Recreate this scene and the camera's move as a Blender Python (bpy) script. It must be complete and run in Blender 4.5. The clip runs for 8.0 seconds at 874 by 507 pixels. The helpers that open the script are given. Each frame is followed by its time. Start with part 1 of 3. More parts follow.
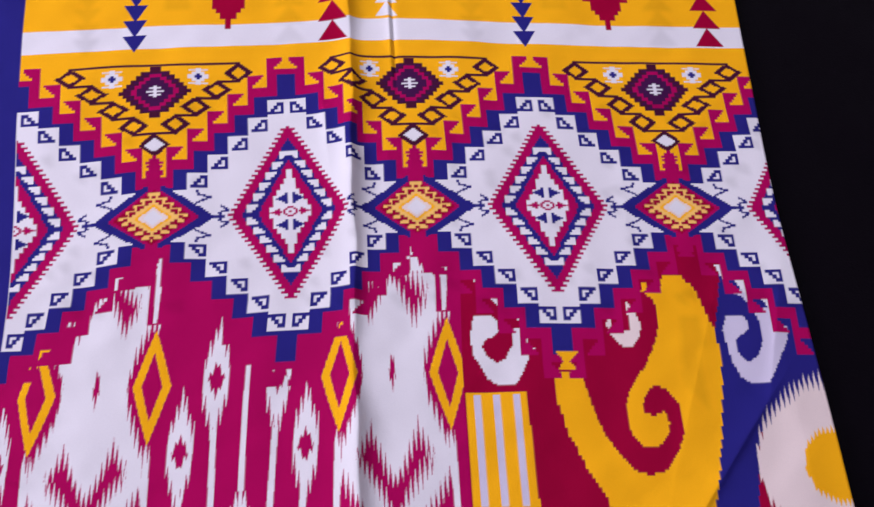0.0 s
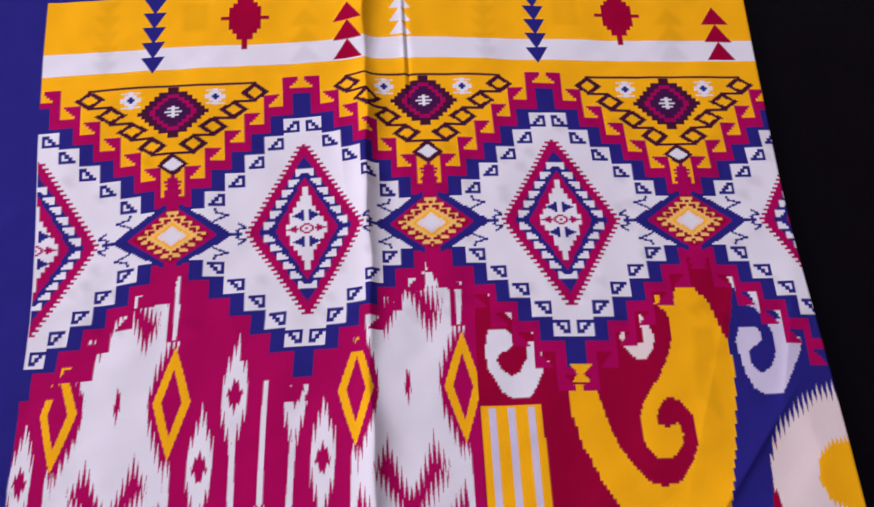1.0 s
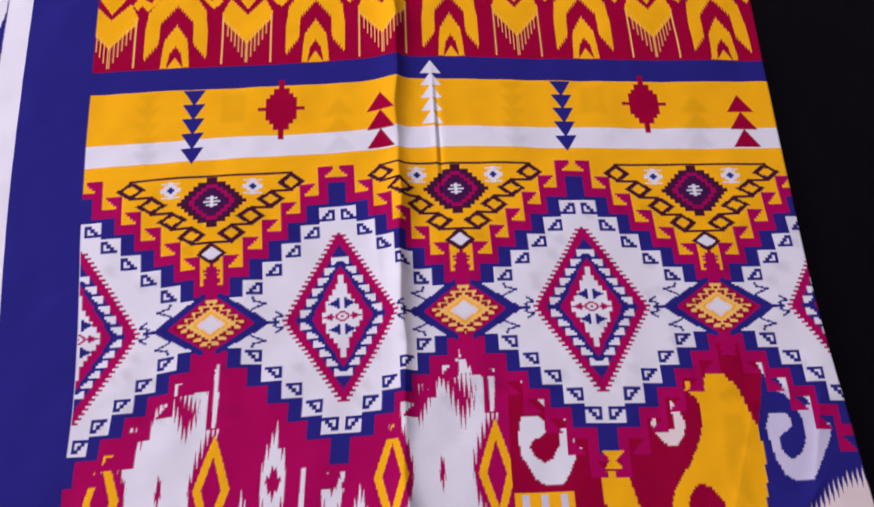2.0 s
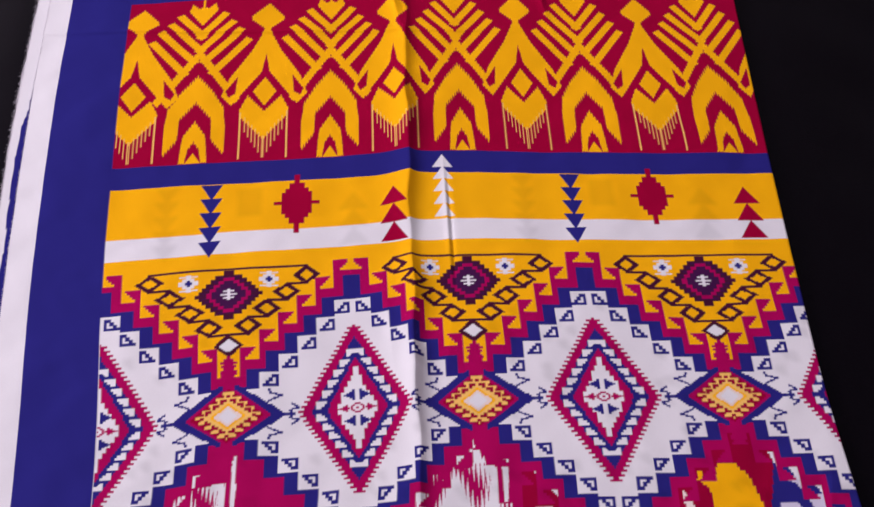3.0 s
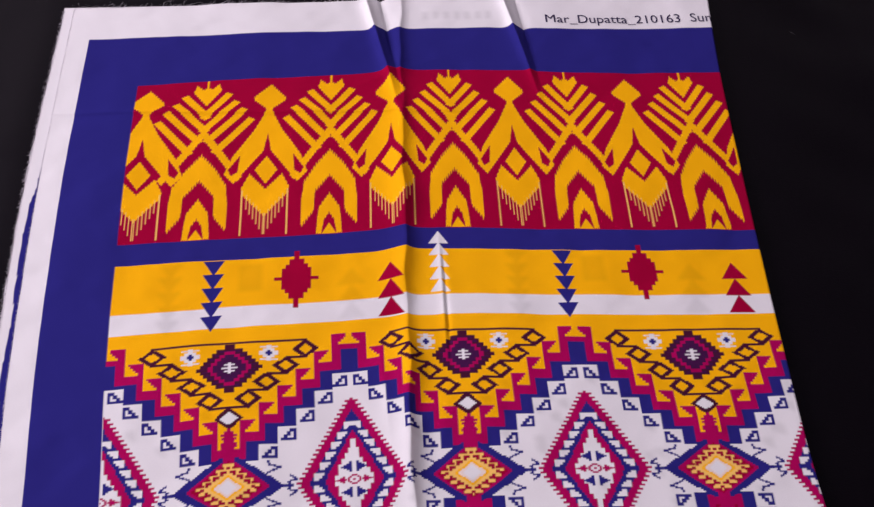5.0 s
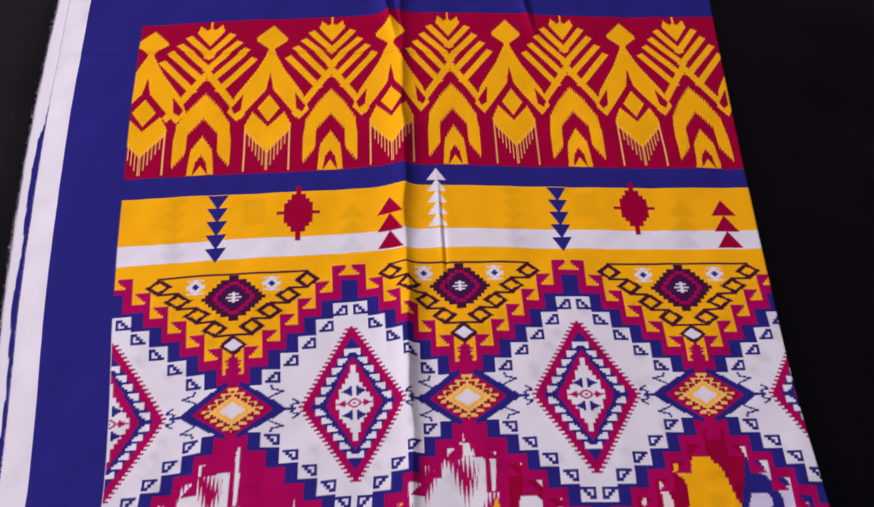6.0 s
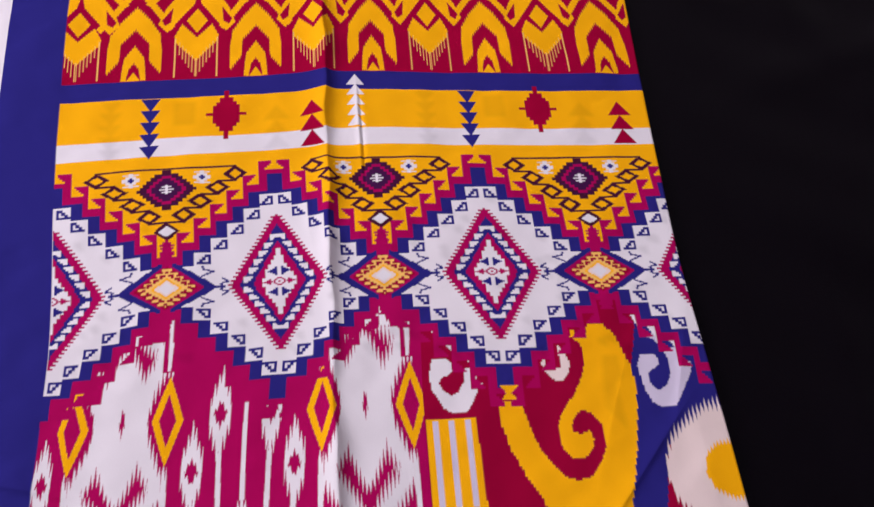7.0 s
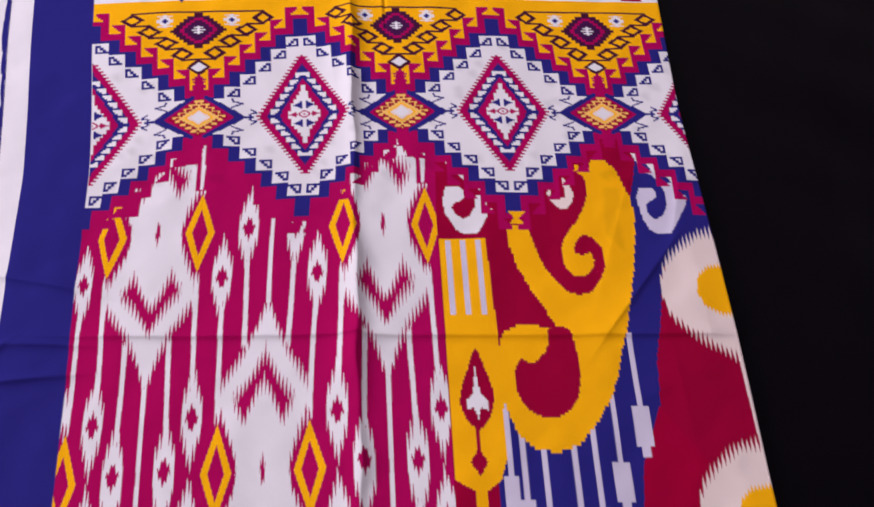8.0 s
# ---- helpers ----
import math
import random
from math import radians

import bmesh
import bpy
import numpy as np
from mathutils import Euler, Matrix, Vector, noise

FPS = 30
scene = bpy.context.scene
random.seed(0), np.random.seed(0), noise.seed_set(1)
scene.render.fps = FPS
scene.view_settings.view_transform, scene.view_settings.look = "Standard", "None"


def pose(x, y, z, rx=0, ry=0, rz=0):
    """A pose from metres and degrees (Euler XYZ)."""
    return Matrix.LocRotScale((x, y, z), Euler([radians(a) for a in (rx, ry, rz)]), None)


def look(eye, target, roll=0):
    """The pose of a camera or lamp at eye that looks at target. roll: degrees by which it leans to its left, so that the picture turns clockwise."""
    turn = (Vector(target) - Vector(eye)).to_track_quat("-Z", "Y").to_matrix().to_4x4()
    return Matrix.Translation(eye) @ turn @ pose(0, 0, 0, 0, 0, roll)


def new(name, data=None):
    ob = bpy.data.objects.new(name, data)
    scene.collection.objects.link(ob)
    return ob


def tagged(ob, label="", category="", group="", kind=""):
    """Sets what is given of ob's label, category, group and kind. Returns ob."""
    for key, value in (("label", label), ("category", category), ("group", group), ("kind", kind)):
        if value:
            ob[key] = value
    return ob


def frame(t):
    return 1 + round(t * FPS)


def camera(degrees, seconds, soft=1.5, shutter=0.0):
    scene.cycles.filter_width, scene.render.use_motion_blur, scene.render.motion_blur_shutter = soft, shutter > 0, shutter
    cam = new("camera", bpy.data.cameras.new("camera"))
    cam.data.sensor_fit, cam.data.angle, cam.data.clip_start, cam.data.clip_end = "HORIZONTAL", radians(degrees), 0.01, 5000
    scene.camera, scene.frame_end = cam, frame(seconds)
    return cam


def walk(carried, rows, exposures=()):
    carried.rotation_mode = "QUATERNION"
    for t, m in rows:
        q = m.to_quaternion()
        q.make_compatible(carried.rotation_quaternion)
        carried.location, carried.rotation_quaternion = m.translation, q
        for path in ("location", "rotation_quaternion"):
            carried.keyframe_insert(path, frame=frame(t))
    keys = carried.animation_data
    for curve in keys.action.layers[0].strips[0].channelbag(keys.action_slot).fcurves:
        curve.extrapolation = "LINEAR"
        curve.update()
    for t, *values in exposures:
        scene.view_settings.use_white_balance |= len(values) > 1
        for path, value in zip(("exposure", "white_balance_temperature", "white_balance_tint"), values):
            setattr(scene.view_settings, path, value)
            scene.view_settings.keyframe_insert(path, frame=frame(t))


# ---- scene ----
cam = camera(36.0, 8.0, soft=1.35, shutter=0.3)
PATH = [
    (0, (-0.04, -0.425, 0.615), (0.098, 0.656, -1.062), 5.50),
    (0.5, (-0.038, -0.428, 0.619), (0.074, 0.663, -1.053), 4.10),
    (1, (-0.034, -0.429, 0.623), (0.065, 0.67, -1.045), 3.10),
    (1.5, (-0.038, -0.425, 0.633), (0.041, 0.704, -1.016), 1.90),
    (2, (-0.039, -0.425, 0.644), (0.025, 0.75, -0.973), 1.20),
    (2.2, (-0.042, -0.428, 0.653), (0.017, 0.764, -0.951), 0.70),
    (3.3, (-0.043, -0.429, 0.66), (0.011, 0.87, -0.86), 0.30),
    (3.5, (-0.042, -0.427, 0.663), (0.002, 0.887, -0.844), -0.20),
    (4, (-0.041, -0.436, 0.672), (0.006, 0.912, -0.804), 0.00),
    (5.5, (-0.039, -0.449, 0.678), (0.022, 0.903, -0.795), 0.50),
    (6, (-0.042, -0.473, 0.687), (0.019, 0.834, -0.826), 0.90),
    (6.5, (-0.035, -0.518, 0.714), (0.021, 0.781, -0.806), 1.00),
    (6.8, (-0.0294, -0.5492, 0.7094), (0.0798, 0.7282, -0.8262), 2.48),
    (7, (-0.033, -0.565, 0.71), (0.121, 0.703, -0.829), 3.60),
    (7.2, (-0.0394, -0.5846, 0.7186), (0.1172, 0.6718, -0.8304), 4.20),
    (7.3, (-0.0336, -0.5984, 0.7184), (0.0888, 0.6452, -0.8436), 3.40),
    (7.5, (-0.041, -0.622, 0.707), (0.071, 0.61, -0.865), 3.90),
    (8, (-0.05, -0.664, 0.713), (0.105, 0.537, -0.879), 5.40),
]
TINTS = [(0, 0.02, 6000, 14), (0.5, -0.06, 6150, 14), (1, -0.04, 6200, 14), (2.1, -0.07, 6150, 14), (3.3, -0.07, 6600, 14), (4, -0.09, 6650, 14), (5.5, -0.09, 6550, 14),
         (6, -0.12, 6400, 14), (6.5, -0.15, 6250, 14), (7, -0.01, 6550, 14), (7.5, 0.00, 6650, 14), (8, 0.00, 6500, 14)]
walk(cam, [(t, look(eye, target, roll)) for t, eye, target, roll in PATH], TINTS)

# ---- light ----
SUN_ELEVATION, SUN_TURN = radians(38), radians(-65)
world = bpy.data.worlds.new("world")
scene.world = world
world.use_nodes = True
sky = world.node_tree.nodes.new("ShaderNodeTexSky")
sky.sky_type, sky.sun_disc = "NISHITA", False
sky.sun_elevation, sky.sun_rotation = SUN_ELEVATION, SUN_TURN
back = world.node_tree.nodes["Background"]
back.inputs["Strength"].default_value = 0.05
world.node_tree.links.new(sky.outputs[0], back.inputs["Color"])
# Room and window are unseen: assumed, placed for light falling off from the left
ROOM_X, ROOM_Y, ROOM_LOW, ROOM_HIGH = (-2.3, 2.2), (-2.3, 2.3), -0.08, 2.6
WINDOW_Y, WINDOW_Z = (-0.15, 1.25), (0.75, 2.0)
daylight = bpy.data.lights.new("assumed_window_light", "AREA")
daylight.shape, daylight.size, daylight.size_y = "RECTANGLE", WINDOW_Z[1] - WINDOW_Z[0], WINDOW_Y[1] - WINDOW_Y[0]
daylight.energy, daylight.color = 98.0, (1.0, 0.92, 1.0)
lamp = new("assumed_window_light", daylight)
lamp.matrix_world = look((ROOM_X[0] - 0.02, sum(WINDOW_Y) / 2, sum(WINDOW_Z) / 2), (0, sum(WINDOW_Y) / 2, sum(WINDOW_Z) / 2 - 0.5))

# ---- materials ----
WHITE, YELLOW, NAVY, CRIMSON, RED, PLUM, CREAM, LILAC, AMBER, SCARLET, VIOLET = range(11)
PALETTE = np.array([
    (0.775, 0.762, 0.795), (0.95, 0.452, 0.004), (0.022, 0.019, 0.19), (0.40, 0.002, 0.092), (0.31, 0.001, 0.034),
    (0.060, 0.008, 0.030), (0.80, 0.68, 0.64), (0.62, 0.58, 0.72), (0.92, 0.55, 0.14), (0.335, 0.0005, 0.034), (0.055, 0.008, 0.062)])


def cloth_material(name, colour=None, rough=0.8, sheen=0.0, stain=0.08, weave=0.12, scale=1400.0, gloss=0.03):
    mat = bpy.data.materials.new(name)
    mat.use_nodes = True
    nodes, links = mat.node_tree.nodes, mat.node_tree.links
    bsdf = nodes["Principled BSDF"]
    bsdf.inputs["Roughness"].default_value = rough
    bsdf.inputs["Specular IOR Level"].default_value = gloss
    bsdf.inputs["Sheen Weight"].default_value = sheen
    bsdf.inputs["Sheen Roughness"].default_value = 0.4
    place = nodes.new("ShaderNodeTexCoord")
    blot = nodes.new("ShaderNodeTexNoise")
    blot.inputs["Scale"].default_value, blot.inputs["Detail"].default_value = 14.0, 4.0
    fine = nodes.new("ShaderNodeTexNoise")
    fine.inputs["Scale"].default_value, fine.inputs["Detail"].default_value = scale, 2.0
    links.new(place.outputs["Object"], blot.inputs["Vector"])
    links.new(place.outputs["Object"], fine.inputs["Vector"])
    ramp = nodes.new("ShaderNodeMapRange")
    ramp.inputs["To Min"].default_value, ramp.inputs["To Max"].default_value = 1.0 - stain, 1.0 + stain
    both = nodes.new("ShaderNodeMath")
    both.operation = "ADD"
    half = nodes.new("ShaderNodeMath")
    half.operation = "MULTIPLY"
    half.inputs[1].default_value = 0.5
    links.new(blot.outputs["Fac"], both.inputs[0])
    links.new(fine.outputs["Fac"], both.inputs[1])
    links.new(both.outputs[0], half.inputs[0])
    links.new(half.outputs[0], ramp.inputs["Value"])
    times = nodes.new("ShaderNodeVectorMath")
    times.operation = "SCALE"
    if colour is None:
        print_colour = nodes.new("ShaderNodeAttribute")
        print_colour.attribute_name = "print"
        links.new(print_colour.outputs["Color"], times.inputs[0])
    else:
        times.inputs[0].default_value = colour
    links.new(ramp.outputs[0], times.inputs["Scale"])
    links.new(times.outputs[0], bsdf.inputs["Base Color"])
    bump = nodes.new("ShaderNodeBump")
    bump.inputs["Strength"].default_value, bump.inputs["Distance"].default_value = weave, 0.0004
    links.new(fine.outputs["Fac"], bump.inputs["Height"])
    links.new(bump.outputs[0], bsdf.inputs["Normal"])
    return mat


printed_cotton = cloth_material("printed_cotton")
ink = cloth_material("label_ink", (0.05, 0.04, 0.09), sheen=0.0)
thread = cloth_material("thread", (0.74, 0.70, 0.76), rough=0.8)
wall_paint = cloth_material("wall_paint", (0.60, 0.58, 0.60), rough=0.7, stain=0.05, weave=0.2, scale=220.0, gloss=0.3)
black_cloth = cloth_material("black_cloth", (0.0007, 0.0002, 0.0008), rough=0.48, sheen=0.0, gloss=0.105, stain=0.25, weave=0.3, scale=900.0)
black_cloth.node_tree.nodes["Principled BSDF"].inputs["Specular Tint"].default_value = (0.82, 0.72, 1.0, 1.0)

# ---- the cloth's shape: all lengths in cells of the print ----
CELL = 0.147 / 76
LEFT, FOLD_END, BOTTOM, TOP = -145.6, 119.0, -212.0, 240.0
FOLD_R = 0.7


def smooth_table(x, xs, ys):
    """A table read with eased steps between its entries."""
    xs, ys = np.array(xs, float), np.array(ys, float)
    i = np.clip(np.searchsorted(xs, x) - 1, 0, len(xs) - 2)
    f = np.clip((x - xs[i]) / (xs[i + 1] - xs[i]), 0, 1)
    d = np.gradient(ys, xs)
    h = xs[i + 1] - xs[i]
    return ((2 * f**3 - 3 * f**2 + 1) * ys[i] + (f**3 - 2 * f**2 + f) * h * d[i] + (3 * f**2 - 2 * f**3) * ys[i + 1] + (f**3 - f**2) * h * d[i + 1])


def bump_line(x, y, x0, y0, x1, y1, high, wide_a, wide_b, fade=6.0):
    """A fold along a straight line: wide_a and wide_b are its widths to the line's left and right."""
    lx, ly = x1 - x0, y1 - y0
    n = math.hypot(lx, ly)
    along = ((x - x0) * lx + (y - y0) * ly) / n
    side = ((x - x0) * ly - (y - y0) * lx) / n
    d = np.where(side < 0, -side / wide_a, side / wide_b)
    ends = 1 / (1 + np.exp(-np.clip(along / fade, -30, 30))) / (1 + np.exp(-np.clip((n - along) / fade, -30, 30)))
    return high * np.exp(-(np.sqrt(d * d + 0.05) - 0.22)) * ends


JAG_WAVES = np.random.RandomState(11).uniform(0, 1, (26, 3))


def height(x, y):
    z = 0.35 * np.sin(x / 17.0 + 0.8 * np.sin(y / 40.0)) * np.sin(y / 33.0 + 1.0) + 0.18 * np.sin(x / 7.3 + y / 19.0) * np.sin(y / 13.0 - x / 31.0)
    for i in range(26):
        turn, long = JAG_WAVES[i, 0] * math.pi, 7.0 + 22.0 * JAG_WAVES[i, 1]
        z = z + 0.0016 * long * np.sin((x * math.cos(turn) + y * math.sin(turn)) / long * 2 * math.pi + 40 * JAG_WAVES[i, 2])
    folds = np.random.RandomState(23).uniform(0, 1, (16, 6))
    for a, b, turn, long, high, wide in folds.tolist():
        cx, cy = -130 + 230 * a, -170 + 380 * b
        way = (0.0 if turn < 0.6 else 1.45) + 0.35 * (turn % 0.3 - 0.15) / 0.15
        dx, dy = math.sin(way) * (8 + 22 * long), math.cos(way) * (8 + 22 * long)
        z = z + bump_line(x, y, cx - dx, cy - dy, cx + dx, cy + dy, 0.12 + 0.28 * high, 1.5 + 3 * wide, 1.5 + 3 * (1 - wide), 7)
    sway = x + 0.45 * np.sin(y / 10.0) + 0.3 * np.sin(y / 4.3 + 1.0)
    swell = 1 + 0.25 * np.sin(y / 17.0 + 0.6) + 0.15 * np.sin(y / 6.1)
    z = z + swell * bump_line(sway, y, -18, -230, -18, 60, 2.4, 5.5, 2.2, 20)
    z = z + swell * bump_line(sway, y, -18.3, 40, -17.6, 240, 2.0, 5.0, 1.9, 14)
    z = z + bump_line(x, y, -5.5, 56, -6.0, 96, 0.8, 1.2, 2.5, 4)
    z = z - bump_line(x, y, -4.2, 50, -5.0, 90, 0.8, 0.8, 0.9, 4)
    z = z + bump_line(x, y, -112, -98.0, 118, -100.5, 1.1, 4.5, 0.9, 8)
    z = z + bump_line(x, y, 94, -60, 64, -101, 0.8, 1.1, 3.2, 5)
    z = z + bump_line(x, y, -150, 172, 10, 168, 0.75, 3.0, 0.8, 8)
    z = z + bump_line(x, y, -150, -71, -110, -80, 1.4, 2.6, 1.1, 5)
    z = z + bump_line(x, y, -144, -114, -131, -101, 1.0, 2.6, 1.2, 3)
    z = z + bump_line(x, y, -133, -101, -108, -101.5, 1.4, 2.4, 1.1, 4)
    z = z + bump_line(x, y, -152, -118, -112, -113, 1.6, 3.0, 1.2, 5)
    z = z + bump_line(x, y, -34, 250, -22, 186, 3.1, 2.2, 1.4, 8)
    z = z - bump_line(x, y, -27, 250, -20, 195, 1.8, 2.0, 1.2, 8)
    z = z + bump_line(x, y, 24, 250, 34, 192, 2.8, 1.8, 1.3, 8)
    z = z - bump_line(x, y, 30.5, 250, 36, 200, 1.6, 1.5, 1.2, 8)
    z = z + bump_line(x, y, -25, 20, -27, 45, 0.5, 2.0, 2.0, 6)
    z = z + bump_line(x, y, 93, -60, 103, -22, 0.5, 1.5, 3.0, 6)
    return z


def fold_x(y):
    return smooth_table(y, [-220, -160, -100, -40, 0, 50, 100, 150, 190, 245], [109, 108.8, 108.6, 107, 105.6, 106.2, 107.4, 109, 110.6, 114.5])


def drift_of(v):
    return smooth_table(v, [-220, -152, -97, -38, 0, 36, 92, 138, 190, 245], [-5, -5, -4.3, -3.4, -0.6, 2.6, 6, 8, 9, 9.8])


def lower_edge(v):
    return LEFT - drift_of(v) - 5.4 - 0.6 * np.sin(v / 61.0)


def lay(u, v):
    """Where the point (u, v) of the print lies: the cloth is a little stretched, bent at its creases, and folded under at its right."""
    drift = drift_of(v)
    lean = np.where(u < 0, np.where(u > -114, (u / 114.0) ** 2, 1.0), 0.0)
    pull = smooth_table(u, [-150, -116, -100, -76, -30, -14, 0, 130], [0.4, 0.6, 1.1, 1.3, 1.5, 0.5, 0, 0])
    x = u - drift * lean + pull * smooth_table(v, [-220, -36, 0, 45, 70, 95, 112, 190, 245], [0, 0, 1, 0.4, 0, 0, 0, 0, 0])
    rise = smooth_table(u, [-150, -120, -84, -46, -28, -19, -6, 28, 65, 106, 130], [-2, -1, 0.8, 1.9, 2.7, 3.6, 3.8, 2.2, 0.4, -0.2, -0.4])
    y = v + rise * np.interp(v, [-160, 0, 72, 190, 219, 240], [0.3, 0.5, 1, 1.4, 0.5, 0.4])
    # the cloth sags a little towards its left hem, bunches at the long crease and is drawn out below the cross fold
    sag = smooth_table(u, [-150, -114, -98, -76, -55, -38, -18, 0, 15, 130], [1.2, 1.1, 1.0, 0.5, 0.4, 0.2, 0.2, 0.1, 0, 0])
    y = y + sag * np.interp(v, [-220, -130, -72, 0, 25, 52, 70, 88, 245], [-3.0, -3.5, -4.0, -5.0, -3.8, -2.5, -1.8, 0, 0])
    y = y - np.interp(v, [-220, -148, -110, -100], [3.4, 3.0, 0.4, 0])
    x = x + np.interp(u, [-76, -55, -38, -22, -8], [0, 1.5, 2.2, 1.5, 0]) * np.interp(v, [-120, -90, -60, -30, -5, 12], [0, 0.5, 0.6, 1, 0.3, 0])
    x = x + np.interp(u, [-6, 8, 100, 112], [0, 1.1, 1.1, 0]) * np.interp(v, [-52, -30, 20, 46], [0, 0.8, 1, 0])
    y = y + np.interp(v, [-62, -46, -28, -4], [0, 1.5, 1.4, 0]) - 0.8 * np.interp(v, [4, 30, 50], [0, 1, 0]) * np.interp(u, [0, 20], [0, 1])
    y = y - 1.2 * np.interp(u, [20, 50], [0, 1]) * np.interp(v, [195, 219], [0, 1])
    lower_right = np.interp(u, [55, 100], [0, 1]) * np.interp(v, [92, 104, 112, 150], [0, 1, 1, 0])
    x, y = x + 1.5 * lower_right, y - 0.8 * lower_right
    x = x - 1.8 * np.interp(u, [-114, -103, -88], [0.4, 1, 0]) * np.interp(v, [-110, -72, -45, -25], [0, 1, 1, 0])
    edge = fold_x(y)
    s = np.maximum(x - edge, 0)
    turn = np.minimum(s / FOLD_R, np.pi)
    rest = np.maximum(s - np.pi * FOLD_R, 0)
    z = height(np.minimum(x, edge), y) * np.clip((edge - x) / 10.0 + 0.15, 0.15, 1)
    z = z - np.clip((-x - 132) / 20, 0, 1) * 0.4 - FOLD_R * (1 - np.cos(turn))
    x = np.where(s > 0, edge + FOLD_R * np.sin(turn) - rest, x)
    return x * CELL, y * CELL, np.maximum(z, -1.65) * CELL


# ---- the print ----
FINE = 3
STEP = 0.3
NU, NV = int((FOLD_END - LEFT) / STEP), int((TOP - BOTTOM) / STEP)
DOT = STEP / FINE
dye = np.zeros((NV * FINE + FINE, NU * FINE + FINE), np.uint8)
piece = np.zeros(dye.shape, np.uint16)
faint = np.zeros(dye.shape, bool)
JAG = np.random.RandomState(4).uniform(-1, 1, 4000)
PIECES = [("ground_print", "")]
current = [0]


def piece_of(name, label=""):
    PIECES.append((name, label))
    current[0] = len(PIECES) - 1


def window(u0, u1, v0, v1):
    a, b = max(int((u0 - LEFT) / DOT), 0), min(int((u1 - LEFT) / DOT) + 1, dye.shape[1])
    c, d = max(int((v0 - BOTTOM) / DOT), 0), min(int((v1 - BOTTOM) / DOT) + 1, dye.shape[0])
    if b <= a or d <= c:
        return None
    u, v = np.meshgrid(LEFT + (np.arange(a, b) + 0.5) * DOT, BOTTOM + (np.arange(c, d) + 0.5) * DOT)
    return (slice(c, d), slice(a, b)), u, v


def inside(points, u, v):
    hit = np.zeros(u.shape, bool)
    for (x1, y1), (x2, y2) in zip(points, points[1:] + points[:1]):
        if y1 != y2:
            hit ^= ((y1 > v) != (y2 > v)) & (u < (x2 - x1) * (v - y1) / (y2 - y1) + x1)
    return hit


def curve(points, n=5):
    """A smooth closed outline through the points."""
    out, m = [], len(points)
    for i in range(m):
        p = [np.array(points[(i + k - 1) % m], float) for k in range(4)]
        for t in np.arange(n) / n:
            q = 0.5 * (2 * p[1] + (p[2] - p[0]) * t + (2 * p[0] - 5 * p[1] + 4 * p[2] - p[3]) * t * t + (3 * p[1] - p[0] - 3 * p[2] + p[3]) * t**3)
            out.append((float(q[0]), float(q[1])))
    return out


def fill(points, colour, snap=None, jag=None, clip=None, own=True):
    """Dye the inside of an outline. snap: (width, height) of steps at its edge; jag: (column width, length) of ikat streaks."""
    more = 1 + (jag[1] if jag else 0)
    us, vs = [p[0] for p in points], [p[1] for p in points]
    got = window(min(us) - more, max(us) + more, min(vs) - more, max(vs) + more)
    if got is None:
        return
    at, u, v = got
    uu, vv = u, v
    if snap:
        uu, vv = (np.floor(u / snap[0]) + 0.5) * snap[0], (np.floor(v / snap[1]) + 0.5) * snap[1]
    if jag:
        tooth = u / (2 * jag[0])
        column = np.floor(tooth).astype(int)
        size = 0.76 + 0.24 * JAG[column % 4000]
        vv = v + (4 * np.abs(tooth - column - 0.5) - 1) * size * jag[1]
    mask = inside(points, uu, vv)
    if clip is not None:
        mask &= clip(u, v)
    dye[at][mask] = colour
    if own:
        piece[at][mask] = current[0]


def box(u0, u1, v0, v1, colour, **more):
    fill([(u0, v0), (u1, v0), (u1, v1), (u0, v1)], colour, **more)


def diamond(u, v, w, h, colour, **more):
    fill([(u - w, v), (u, v - h), (u + w, v), (u, v + h)], colour, **more)


def stroke(points, wide, colour, **more):
    for (x1, y1), (x2, y2) in zip(points, points[1:]):
        n = math.hypot(x2 - x1, y2 - y1)
        dx, dy = (x2 - x1) / n * wide / 2, (y2 - y1) / n * wide / 2
        fill([(x1 - dx - dy, y1 - dy + dx), (x2 + dx - dy, y2 + dy + dx), (x2 + dx + dy, y2 + dy - dx), (x1 - dx + dy, y1 - dy - dx)], colour, **more)


def both(u, points):
    """An outline and its mirror image about the line at u."""
    return [[(u + a, b) for a, b in points], [(u - a, b) for a, b in points]]


PRINT_LEFT, PRINT_TOP, PATCH = -114.0, 189.0, 10.6
PITCH = 76.0
medallions = [-1.5 * PITCH, -0.5 * PITCH, 0.5 * PITCH, 1.5 * PITCH]
stars = [-PITCH, 0.0, PITCH]
printed = lambda u, v: u > PRINT_LEFT

